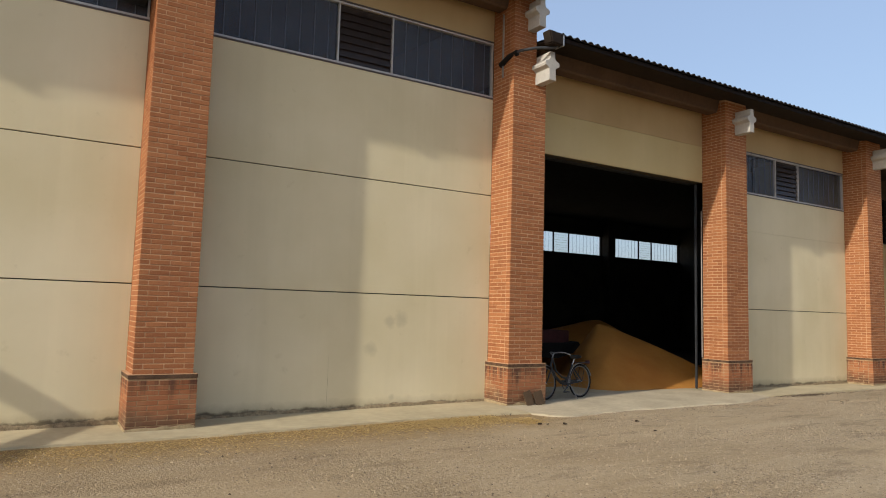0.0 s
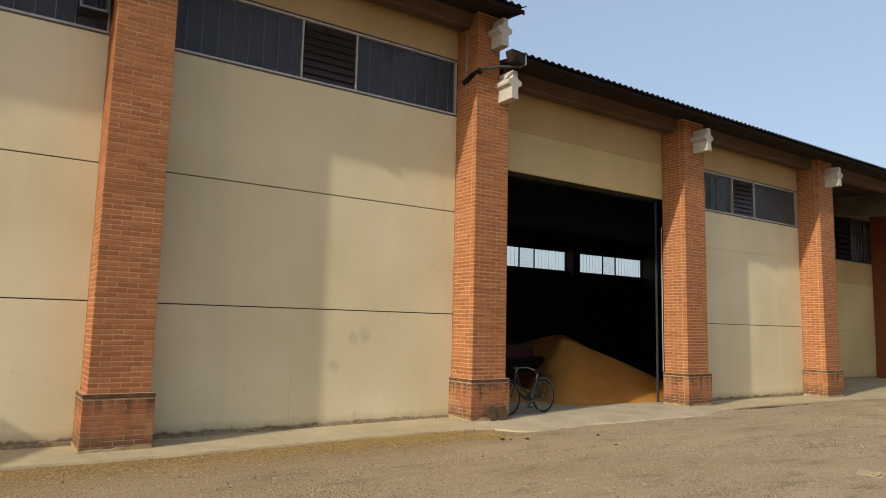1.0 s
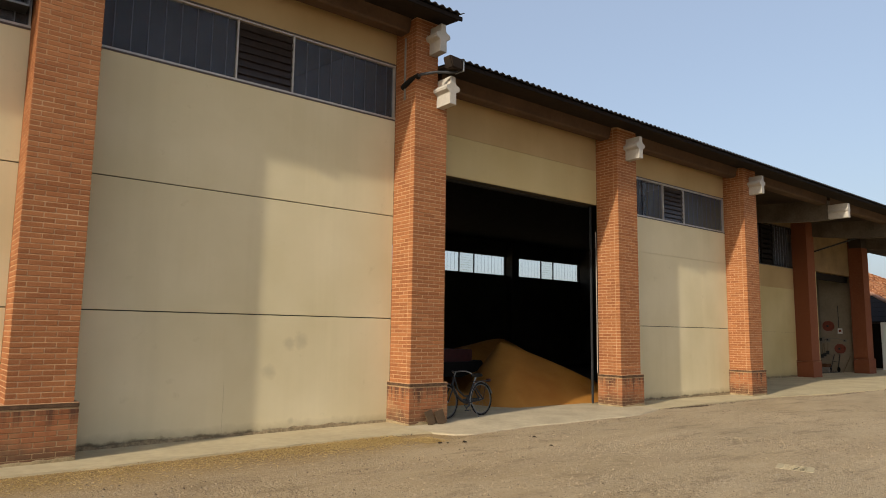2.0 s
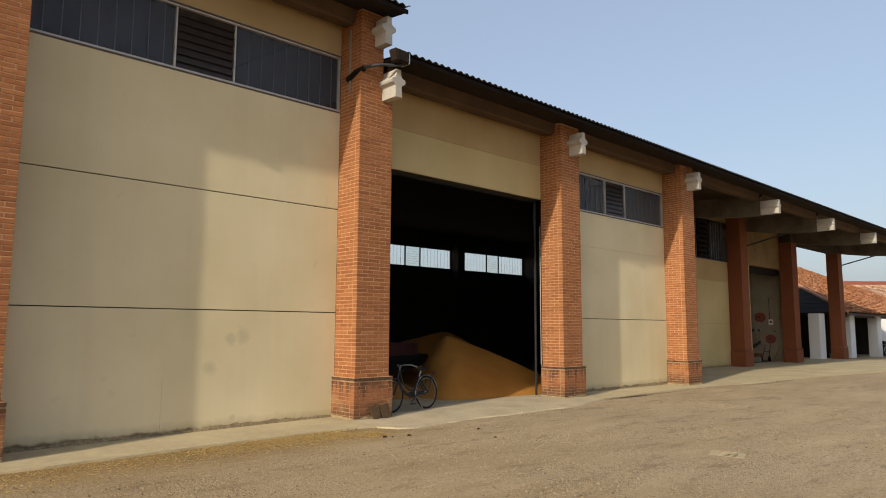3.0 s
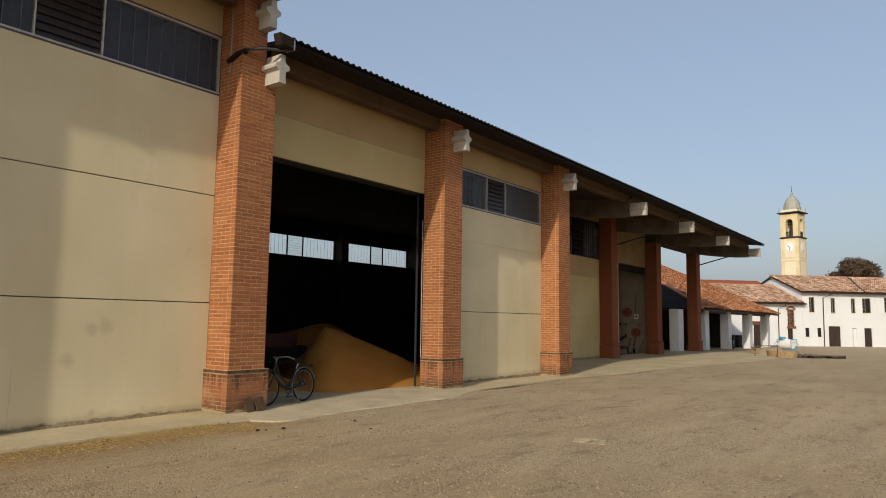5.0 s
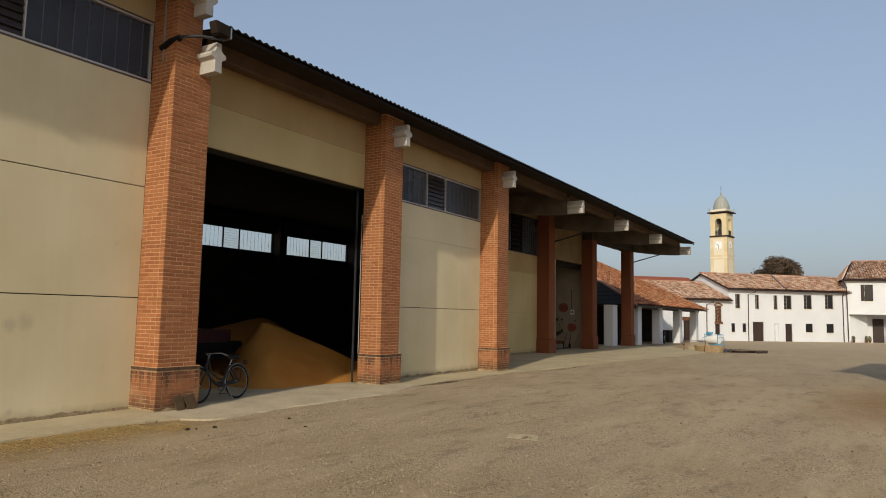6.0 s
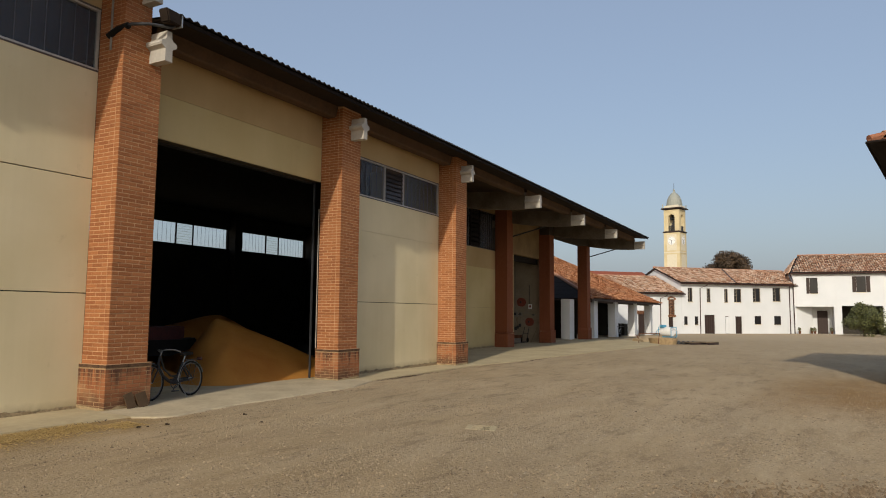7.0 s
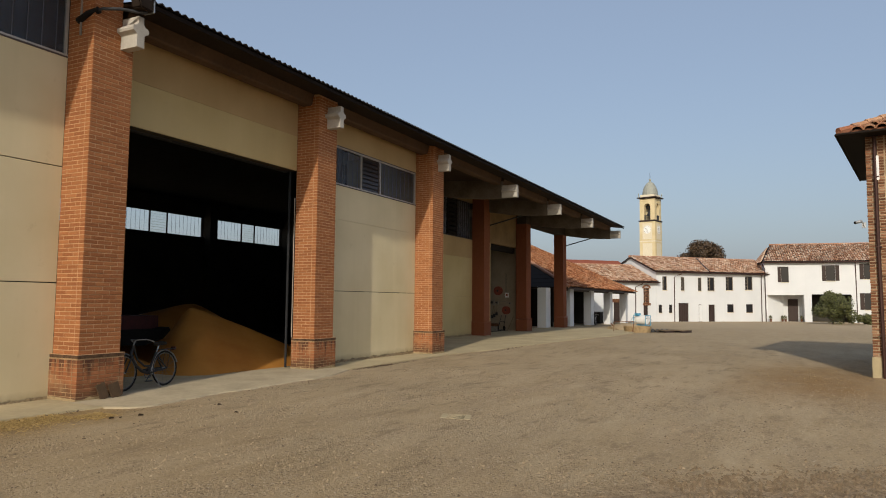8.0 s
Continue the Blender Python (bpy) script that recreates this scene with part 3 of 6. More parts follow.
def pilaster(x, y, top, bricks=True, name="pilaster"):
    """Plinth with a weathered cap course and a slimmer shaft, both of separate bricks round a mortar core."""
    off, dz = (PW - SW) / 2, pave_z(x)
    plinth_top = 0.70 + dz
    g = ground_height(x, y)
    core = bmesh.new()
    i = 0.0055
    box(core, x + off + i, x + off + SW - i, y + off + i, y + PD + off, plinth_top, top)
    if not bricks:
        box(core, x + i, x + PW - i, y + i, y + PD + off, g - 0.1, plinth_top - 0.07)
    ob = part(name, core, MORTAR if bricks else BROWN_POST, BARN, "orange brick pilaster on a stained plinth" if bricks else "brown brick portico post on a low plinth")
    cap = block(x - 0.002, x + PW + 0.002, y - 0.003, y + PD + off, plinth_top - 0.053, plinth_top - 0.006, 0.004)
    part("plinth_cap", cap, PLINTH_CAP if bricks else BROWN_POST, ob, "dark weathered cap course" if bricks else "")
    if bricks:
        ledge = block(x - 0.002, x + PW + 0.002, y - 0.003, y + PD + off, plinth_top - 0.0055, plinth_top + 0.003, 0.002)
        part("ledge_mortar", ledge, MORTAR, ob, "pale mortar on the ledge")
    if bricks:
        part("plinth_core", block(x + i, x + PW - i, y + i, y + PD + off, g - 0.1, plinth_top - 0.055), PLINTH_MORTAR, ob)
        skirt = bmesh.new()
        rs = random.Random(int(x * 3) + 1)
        pts = [(x - 0.016, y + PD + off), (x - 0.018, y - 0.012)] + [(x + q * PW / 8, y - 0.010 - rs.uniform(0, 0.008)) for q in range(1, 8)] + [(x + PW + 0.01, y - 0.012), (x + PW + 0.01, y + PD)]
        lo = [skirt.verts.new((a, b, dz - 0.05)) for a, b in pts]
        hi = [skirt.verts.new((a + 0.012 * (1 if a < x else -1 if a > x + PW else 0), b + 0.008, dz + 0.01 + rs.uniform(0, 0.045))) for a, b in pts]
        for q in range(len(pts) - 1):
            skirt.faces.new((lo[q], lo[q + 1], hi[q + 1], hi[q]))
        inner = [skirt.verts.new((min(max(a, x + 0.01), x + PW - 0.01), max(b, y + 0.01), dz + 0.05)) for a, b in pts]
        for q in range(len(pts) - 1):
            skirt.faces.new((hi[q], hi[q + 1], inner[q + 1], inner[q]))
        part("mortar_skirt", skirt, SKIRT, ob, "rough cement skirt at the foot")
    if not bricks:
        return ob
    shared, joined, count = {}, ([], []), 0
    rng = random.Random(int(x * 10) + 7)
    n_pl = 10
    rows = [(off * 0, PW, PD + off, z0, odd, PLINTH) for z0, odd in ((k * 0.0632 + dz, k % 2) for k in range(n_pl))]
    k, z = 0, plinth_top + 0.004
    while z + COURSE < top:
        rows.append((off, SW, PD, z, k % 2, BRICK))
        z, k = z + COURSE, k + 1
    for o, w, d, z, odd, mat in rows:
        for bx, by, lx, ly in course_layout(w, d, odd):
            hidden_side = bx > w - 0.2 and by > 0.05
            if count < 300 and not hidden_side:
                key = (round(lx, 3), round(ly, 3), mat.name)
                if key not in shared:
                    shared[key] = brick_mesh("brick", lx, ly, 0.0545, mat)
                b = new("brick", shared[key])
                b.parent = ob
                b.location = (x + o + bx, y + o + by + rng.uniform(-0.002, 0.003), z + rng.uniform(-0.001, 0.001))
                count += 1
            else:
                p = Vector((x + o + bx, y + o + by + rng.uniform(-0.002, 0.003), z))
                chamfered(joined, p.x, p.x + lx, p.y, p.y + ly, p.z, p.z + 0.0545, 0.004)
    me = bpy.data.meshes.new("upper_bricks")
    me.from_pydata(joined[0], [], joined[1])
    me.materials.append(BRICK_JOINED)
    up = new("upper_bricks", me)
    up.parent = ob
    tagged(up, "courses of orange bricks", kind="stuff")
    return ob


def wall_panels(x0, x1, levels, y=WALL, thick=0.2, name="wall", top_mat=None, fine=(), mat=None):
    """Infill wall of stacked panels with open joints between them."""
    core = part(name, block(x0 - 0.02, x1 + 0.02, y + 0.03, y + thick, levels[0] - (0.1 if levels[0] < 0.1 else 0.0), levels[-1]), JOINT, BARN, "beige painted concrete infill wall")
    for a, b in zip(levels, levels[1:]):
        ga, gb = (0.002 if q in fine else 0.008 for q in (a, b))
        part("panel", block(x0, x1, y, y + 0.06, a + ga if a > 0.1 else -0.12, b - gb, 0.002), top_mat if top_mat and b == levels[-1] else mat or PLASTER, core)
    if levels[0] < 0.1:
        footing(core, x0, x1, y)
    return core


def footing(core, x0, x1, y):
    """Rough crumbling cement left standing out along the foot of the wall."""
    bm = bmesh.new()
    n = int((x1 - x0) / 0.035)
    prev = None
    for i in range(n + 1):
        x = x0 + (x1 - x0) * i / n
        g = pave_z(x)
        h = g + 0.045 + 0.045 * noise.noise(Vector((x * 1.7, y, 1))) + 0.03 * noise.noise(Vector((x * 7, y, 4)))
        d = 0.018 + 0.012 * noise.noise(Vector((x * 9, y, 8)))
        cur = [bm.verts.new(p) for p in ((x, y - d - 0.012, g - 0.03), (x, y - d, g + 0.4 * (h - g)), (x, y - d * 0.8 - 0.004 * noise.noise(Vector((x * 31, 2, 2))), h - 0.012), (x, y + 0.004, h))]
        if prev:
            for k in range(3):
                bm.faces.new((prev[k], cur[k], cur[k + 1], prev[k + 1]))
        prev = cur
    part("footing", bm, FOOTING, core, "crumbling grey cement foot")


def strip_window(x0, x1, z0, z1, y=WALL, slat_mat=None, upright_mat=None, pane_mat=None, rail_mat=None):
    """Long high window: two ribbed translucent sheets with a slatted vent between them, in a steel frame."""
    t = 0.030
    frame_bm = bmesh.new()
    box(frame_bm, x0, x1, y - 0.004, y + 0.09, z0, z0 + t)
    box(frame_bm, x0, x1, y + 0.01, y + 0.09, z1 - t, z1)
    mid = (x0 + x1) / 2
    a, b = mid - 0.49, mid + 0.49
    win = part("window", frame_bm, upright_mat or ALU, BARN, "long high window in a weathered metal frame")
    for x in (x0, a - t / 2, b - t / 2, x1 - t):
        part("upright", block(x, x + t * 0.8, y + 0.01, y + 0.09, z0 + t, z1 - t), upright_mat or ALU, win, "weathered metal upright")
    for p0, p1 in ((x0 + t, a - t / 2), (b + t / 2, x1 - t)):
        bm = bmesh.new()
        n = int((p1 - p0) / 0.02)
        prev = None
        for i in range(n + 1):
            x = p0 + (p1 - p0) * i / n
            ph = ((x - p0) / 0.235) % 1.0
            yy = y + 0.06 - (0.006 if ph < 0.12 else 0.0)
            cur = [bm.verts.new((x, yy, z)) for z in (z0 + t, z1 - t)]
            if prev:
                bm.faces.new((prev[0], cur[0], cur[1], prev[1]))
            prev = cur
        pane = part("pane", bm, pane_mat or PANEL, win, "ribbed dark translucent sheet")
        ribs = bmesh.new()
        for i in range(1, int((p1 - p0) / 0.235) + 1):
            x = p0 + i * 0.235
            box(ribs, x, x + 0.012, y + 0.034, y + 0.039, z0 + t, z1 - t)
        part("rib", ribs, DARKSTEEL if pane_mat else RIB, win)
    for za, zb in ((z0 - 0.030, z0 - 0.002), (z1 + 0.002, z1 + 0.024)):
        part("rail", block(x0, x1, y - 0.010, y + 0.055, za, zb, 0.003), rail_mat or FRAMEBROWN, win, "brown metal rail")
    n = 8
    for k in range(n):
        zc = z0 + t + (k + 0.5) * (z1 - z0 - 2 * t) / n
        bm = bmesh.new()
        box(bm, a + t / 2, b - t / 2, -0.075, 0.075, -0.004, 0.004, Matrix.Translation((0, y + 0.055, zc)) @ Matrix.Rotation(radians(74), 4, "X"))
        part("slat", bm, slat_mat or SLAT, win)
    return win


def bracket(x, z, y_end=-0.38, y_back=0.6, beam_back=None, high=0.52):
    """The stepped end of a cast roof beam, standing out of the pilaster."""
    half = [(0.078, 0.0), (0.074, 0.215), (0.10, 0.235), (0.150, 0.262), (0.162, 0.30), (0.150, 0.342), (0.085, 0.365), (0.060, 0.40), (0.052, high)]
    if beam_back:
        half = [(0.085, 0.07), (0.082, 0.27), (0.115, 0.31), (0.115, 0.36), (0.085, 0.40), (0.07, high)]
    outline = half + [(-u, v) for u, v in half[::-1]]
    bm = prism([(x + u, z + v) for u, v in outline], y_end, y_back, "y")
    bmesh.ops.bevel(bm, geom=[e for e in bm.edges if e.calc_length() < 0.6 and abs(e.verts[0].co.y - e.verts[1].co.y) < 0.01], offset=0.006, segments=1, affect="EDGES")
    ob = part("roof_beam", bm, CONCRETE, BARN, "pale cast concrete beam end")
    if beam_back:
        # haunched body, its underside bowed between the tip and the post
        n, low = 8, []
        for i in range(n + 1):
            f = i / n
            low.append((y_back + (beam_back - y_back) * f, z + 0.05 + 0.40 * f ** 1.3 - 0.05 * math.sin(math.pi * f)))
        bm = prism(low + [(beam_back, z + 0.98), (y_back, z + 0.74)], x - 0.10, x + 0.10, "x")
        part("beam_body", bm, BEAMSIDE, ob, "concrete cantilever beam, coloured dark as in shade")
    return ob


def eave(x0, x1, edge_top, z_wall, spans, name="roof"):
    """Shallow roof: ribbed sheets on thin boards that overhang concrete edge purlins spanning from beam to beam."""
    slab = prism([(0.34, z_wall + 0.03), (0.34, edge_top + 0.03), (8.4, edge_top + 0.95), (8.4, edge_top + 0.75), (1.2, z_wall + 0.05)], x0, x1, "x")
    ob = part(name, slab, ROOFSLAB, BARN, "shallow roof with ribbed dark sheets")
    # these boards are coloured for the shade under the overhang
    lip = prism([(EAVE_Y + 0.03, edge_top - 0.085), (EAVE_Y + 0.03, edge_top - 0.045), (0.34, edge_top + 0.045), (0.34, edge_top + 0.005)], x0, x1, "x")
    part("eave_board", lip, EAVEBOARD, ob, "eave boards coloured dark as in shade")
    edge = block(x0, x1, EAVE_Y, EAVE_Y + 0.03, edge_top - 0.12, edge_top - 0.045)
    part("edge_board", edge, NEARBLACK, ob, "dark edge board")
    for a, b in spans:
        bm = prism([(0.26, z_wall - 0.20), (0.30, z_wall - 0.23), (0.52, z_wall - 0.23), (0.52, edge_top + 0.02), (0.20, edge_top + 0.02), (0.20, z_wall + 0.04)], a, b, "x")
        part("edge_purlin", bm, SOFFIT, ob, "brown concrete edge purlin")
    bm = bmesh.new()
    pitch, amp = 0.165, 0.021
    n = int((x1 - x0) / pitch * 8)
    prev = None
    for i in range(n + 1):
        x = x0 + (x1 - x0) * i / n
        w = amp * math.cos(2 * math.pi * x / pitch)
        cur = [bm.verts.new(p) for p in ((x, EAVE_Y - 0.06, edge_top - 0.022 + w), (x, EAVE_Y - 0.06, edge_top - 0.008 + w), (x, 8.4, edge_top + 0.98 + w), )]
        if prev:
            bm.faces.new((prev[0], cur[0], cur[1], prev[1]))
            bm.faces.new((prev[1], cur[1], cur[2], prev[2]))
        prev = cur
    part("roof_sheet", bm, SHEET, ob, "dark ribbed fibre cement sheets")
    back = prism([(8.4, edge_top + 0.75), (8.4, edge_top + 0.98), (17.0, edge_top), (17.0, edge_top - 0.2)], x0, x1, "x")
    part("rear_slope", back, SHEET, ob)
    return ob


HIGH_X = 0.68      # where the higher roof ends
# pilasters of the closed front, then the posts of the portico, set back
for k, top in ((-2, 7.3), (-1, 7.3), (0, 6.02), (1, 6.45), (2, 6.45)):
    pilaster(k * D, 0.0, top)
PORT = 3.12
POST_X = {3: 17.7, 4: 23.2, 5: 29.24, 6: 36.35}      # the bays of the portico are not quite even
BEAM_X = {2: 12.25, 3: 18.15, 4: 23.99, 5: 29.97, 6: 36.95}
ROOF_END = 37.6
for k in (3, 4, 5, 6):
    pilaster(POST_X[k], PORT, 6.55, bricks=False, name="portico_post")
# the slimmer pier that carries the higher roof on the first of the lower bays
pier = part("upper_pier", block(0.057, 0.553, 0.057, WALL, 5.9, 7.3), MORTAR, BARN, "narrow brick pier")
bm = bmesh.new()
for k in range(20):
    for bx, by, lx, ly in course_layout(0.51, PD, k % 2):
        box(bm, 0.05 + bx, 0.05 + bx + lx, 0.05 + by, 0.05 + by + ly, 5.9575 + k * COURSE, 5.9575 + k * COURSE + 0.0545)
tagged(part("brick_course", bm, BRICK_JOINED, pier), kind="stuff")

for k in (-3, -2, -1):
    x0, x1 = k * D + 0.79, (k + 1) * D + 0.05
    wall_panels(x0, x1, [0.0, 1.815, 3.68, 5.50])
    strip_window(x0, x1, 5.50, 6.545)
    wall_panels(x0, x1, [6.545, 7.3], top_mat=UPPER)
    bracket(k * D + 0.45, 6.58, -0.32)
bracket(0.43, 6.64, -0.27)
bracket(0.62, 5.68, -0.33)
for k in (1, 2):
    bracket(k * D + 0.45, 5.68, -0.33)

# hairline crack in the foot of the panel beside the door bay
for z0, z1, dx in ((-0.04, 0.35, 0.0), (0.35, 0.80, 0.006)):
    part("crack", prism([(-2.978 + dx, z0), (-2.9755 + dx, z0), (-2.9755 + dx * 0.5, z1), (-2.977 + dx * 0.5, z1)], WALL - 0.001, WALL + 0.004, "y"), TIMBER, BARN)
# bay with the open door
x0, x1 = 0.79, D + 0.05
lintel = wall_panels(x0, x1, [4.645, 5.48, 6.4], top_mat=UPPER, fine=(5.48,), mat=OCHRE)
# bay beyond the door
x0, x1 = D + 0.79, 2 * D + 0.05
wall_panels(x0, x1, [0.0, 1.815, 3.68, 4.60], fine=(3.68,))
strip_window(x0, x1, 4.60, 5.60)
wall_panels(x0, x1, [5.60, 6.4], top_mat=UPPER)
# portico walls
YP = PORT + WALL
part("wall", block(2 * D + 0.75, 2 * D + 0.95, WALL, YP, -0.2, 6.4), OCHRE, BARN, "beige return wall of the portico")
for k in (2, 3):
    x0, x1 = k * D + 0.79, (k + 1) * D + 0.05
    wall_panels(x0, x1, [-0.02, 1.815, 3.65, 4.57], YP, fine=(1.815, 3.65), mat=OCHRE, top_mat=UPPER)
    # window runs on up, near black, in place of the shaded wall above
    strip_window(x0, x1, 4.57, 6.30, YP, NEARBLACK, NEARBLACK)
    part("header", block(x0, x1, YP, YP + 0.2, 6.30, 6.7), DULL, BARN)
x0, x1 = 4 * D + 0.79, 5 * D + 0.05
part("wall_over_door", block(x0, x1, YP, YP + 0.2, 4.60, 6.7), DULL, BARN, "panel over the garage door, coloured brown as in shade")
# added dark block, standing in for shade at the top of the opening
part("shutter_box", block(x0 + 1.2, x1, YP + 0.2, YP + 0.4, 4.3, 4.6, 0.02), NEARBLACK, BARN, "added dark block for the shaded top of the recess")

# roofs
eave(-3 * D, HIGH_X, EAVE_HIGH, 7.30, [(k * D + 0.79, (k + 1) * D + 0.05) for k in (-3, -2, -1)])
eave(HIGH_X - 0.1, ROOF_END, EAVE_LOW, 6.42, [(k * D + 0.79, (k + 1) * D + 0.05) for k in (0, 1)] + [(BEAM_X[k] + 0.13, BEAM_X[k + 1] - 0.13) for k in (2, 3, 4, 5)])
# cantilever beams under the portico roof
for k in (3, 4, 5, 6):
    bracket(BEAM_X[k], 5.60, -0.42, 0.22, PORT + 0.6, 0.56)
for k in (4, 6):
    part("tie_rod", bar([(POST_X[k] + 0.80, PORT + 0.1, 5.30), (BEAM_X[k] + 0.05, 1.1, 5.82)], 0.035, 6), DARKSTEEL, BARN)
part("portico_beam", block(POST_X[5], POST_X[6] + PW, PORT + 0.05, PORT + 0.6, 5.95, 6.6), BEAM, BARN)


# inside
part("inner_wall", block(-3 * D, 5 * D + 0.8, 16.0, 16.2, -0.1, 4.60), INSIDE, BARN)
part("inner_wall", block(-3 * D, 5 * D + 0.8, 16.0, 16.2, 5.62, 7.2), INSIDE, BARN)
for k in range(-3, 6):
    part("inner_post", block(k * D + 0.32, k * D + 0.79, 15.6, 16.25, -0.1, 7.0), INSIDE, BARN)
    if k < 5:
        strip_window(k * D + 0.79, (k + 1) * D + 0.32, 4.60, 5.62, 16.05, PALE_PANEL, NEARBLACK, PALE_PANEL, NEARBLACK)
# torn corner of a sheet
part("torn_sheet", prism([(6.70, 5.62), (7.02, 5.62), (7.10, 5.2), (6.98, 5.02), (6.70, 5.05)], 15.99, 16.0, "y"), NEARBLACK, BARN)
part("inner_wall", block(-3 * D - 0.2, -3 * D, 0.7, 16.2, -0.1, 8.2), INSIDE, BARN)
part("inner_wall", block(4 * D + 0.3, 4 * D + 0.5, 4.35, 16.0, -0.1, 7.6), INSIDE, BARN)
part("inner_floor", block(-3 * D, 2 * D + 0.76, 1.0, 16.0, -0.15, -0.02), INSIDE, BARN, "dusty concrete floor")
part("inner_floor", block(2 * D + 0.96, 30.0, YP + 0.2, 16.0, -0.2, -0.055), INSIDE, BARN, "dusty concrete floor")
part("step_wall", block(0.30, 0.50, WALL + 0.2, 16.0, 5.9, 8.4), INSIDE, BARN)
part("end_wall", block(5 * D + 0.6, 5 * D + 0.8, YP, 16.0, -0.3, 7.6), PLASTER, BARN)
# garage behind the portico door
part("garage_wall", block(29.86, 30.08, YP + 0.2, 9.0, -0.1, 6.6), GREYWALL, BARN, "grey plastered inner wall")
part("garage_back", block(4 * D + 0.5, 30.08, 9.0, 9.2, -0.1, 6.8), GREYWALL, BARN)
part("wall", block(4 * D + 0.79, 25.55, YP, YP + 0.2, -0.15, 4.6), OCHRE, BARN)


# ---- far buildings ----
def frame_at(at, turn):
    return pose(*at, 0, 0, turn)


def tile_slope(name, parent, along, eave_p, up, n_along, n_up, w=0.26, length=0.42, label="old clay tile roof", seed=1, hip=0.0, mat=None, hip_end=0.0):
    """One slope of curved clay tiles: eave_p its lower left corner, along and up unit vectors (parent's space)."""
    rng = random.Random(seed)
    verts, faces = [], []
    along, up, eave_p = Vector(along), Vector(up).normalized(), Vector(eave_p)
    nrm = along.cross(up).normalized()
    segs = 4
    for j in range(n_up):
        for i in range(n_along):
            if hip and i * w < hip * (j + 1) / n_up or hip_end and (n_along - i) * w < hip_end * (j + 1) / n_up:
                continue
            o = eave_p + along * (i * w + rng.uniform(-0.02, 0.02)) + up * (j * length * 0.78 + rng.uniform(-0.03, 0.03)) + nrm * (0.03 + rng.uniform(0, 0.025))
            b = len(verts)
            for e, (r, lift) in enumerate(((w * 0.5, 0.045), (w * 0.40, 0.0))):
                for k in range(segs + 1):
                    a = math.pi * k / segs
                    verts.append(o + along * (w / 2 - r * math.cos(a)) + nrm * (r * 0.75 * math.sin(a) + lift) + up * (length * e))
            for k in range(segs):
                faces.append((b + k, b + k + 1, b + segs + 2 + k, b + segs + 1 + k))
    me = bpy.data.meshes.new(name)
    me.from_pydata([tuple(v) for v in verts], [], faces)
    me.materials.append(mat or TILE)
    ob = new(name, me)
    ob.parent = parent
    tagged(ob, label, kind="stuff")
    return ob


def opening(house, x, z, w, h, depth=0.22, y=0.0, shutters=0, kind="window", lattice=False, sill=True):
    """A window or door set into a front: recessed dark glass or leaf, frame, sill and shutters."""
    win = part(kind, block(x, x + w, y + 0.10, y + 0.16, z, z + h), DARKGLASS if kind == "window" else DARKWOOD, house)
    if kind == "window":
        bm = bmesh.new()
        t = 0.05
        box(bm, x, x + t, y + 0.05, y + 0.10, z, z + h)
        box(bm, x + w - t, x + w, y + 0.05, y + 0.10, z, z + h)
        box(bm, x + t, x + w - t, y + 0.052, y + 0.098, z + h - t, z + h)
        box(bm, x + t, x + w - t, y + 0.052, y + 0.098, z, z + t)
        part("window_frame", bm, PALEFRAME if h > 1.2 and not shutters else DARKWOOD, win)
        if h > 1.2 and not shutters:                  # one glazed leaf stands ajar
            lw = w * 0.32
            bm = bmesh.new()
            box(bm, x + t + lw - 0.05, x + t + lw, y + 0.03, y + 0.07, z + t, z + h - t)
            for q in range(1, 4):
                zz = z + q * h / 4
                box(bm, x + t, x + t + lw - 0.05, y + 0.032, y + 0.068, zz - 0.025, zz + 0.025)
            part("casement", bm, PALEFRAME, win, "greyed wooden casement with glazing bars")
        if sill:
            part("sill", block(x - 0.05, x + w + 0.05, y - 0.06, y + 0.05, z - 0.06, z), CREAM, win)
        for s in range(shutters):
            bm = bmesh.new()
            sw = w * 0.42
            sx = x - sw - 0.02 if s == 0 else x + w + 0.02
            box(bm, sx, sx + sw, y - 0.05, y - 0.01, z, z + h)
            for q in range(12):
                zz = z + 0.06 + q * (h - 0.12) / 12
                box(bm, sx + 0.05, sx + sw - 0.05, y - 0.065, y - 0.05, zz, zz + (h - 0.12) / 16)
            part("shutter", bm, DARKWOOD, win, "brown slatted shutter")
    return win


def holed_front(x0, x1, z0, z1, holes, y0=0.0, y1=0.3):
    """A front wall from x0 to x1 with rectangular holes (x, z, w, h) cut through it."""
    bm = bmesh.new()
    xs = sorted({x0, x1, *[h[0] for h in holes], *[h[0] + h[2] for h in holes]})
    for a, b in zip(xs, xs[1:]):
        mid = (a + b) / 2
        cuts = sorted((h[1], h[1] + h[3]) for h in holes if h[0] < mid < h[0] + h[2])
        z = z0
        for c0, c1 in cuts:
            if c0 > z:
                box(bm, a, b, y0, y1, z, c0)
            z = c1
        if z < z1:
            box(bm, a, b, y0, y1, z, z1)
    bmesh.ops.remove_doubles(bm, verts=bm.verts, dist=0.0005)
    return bm


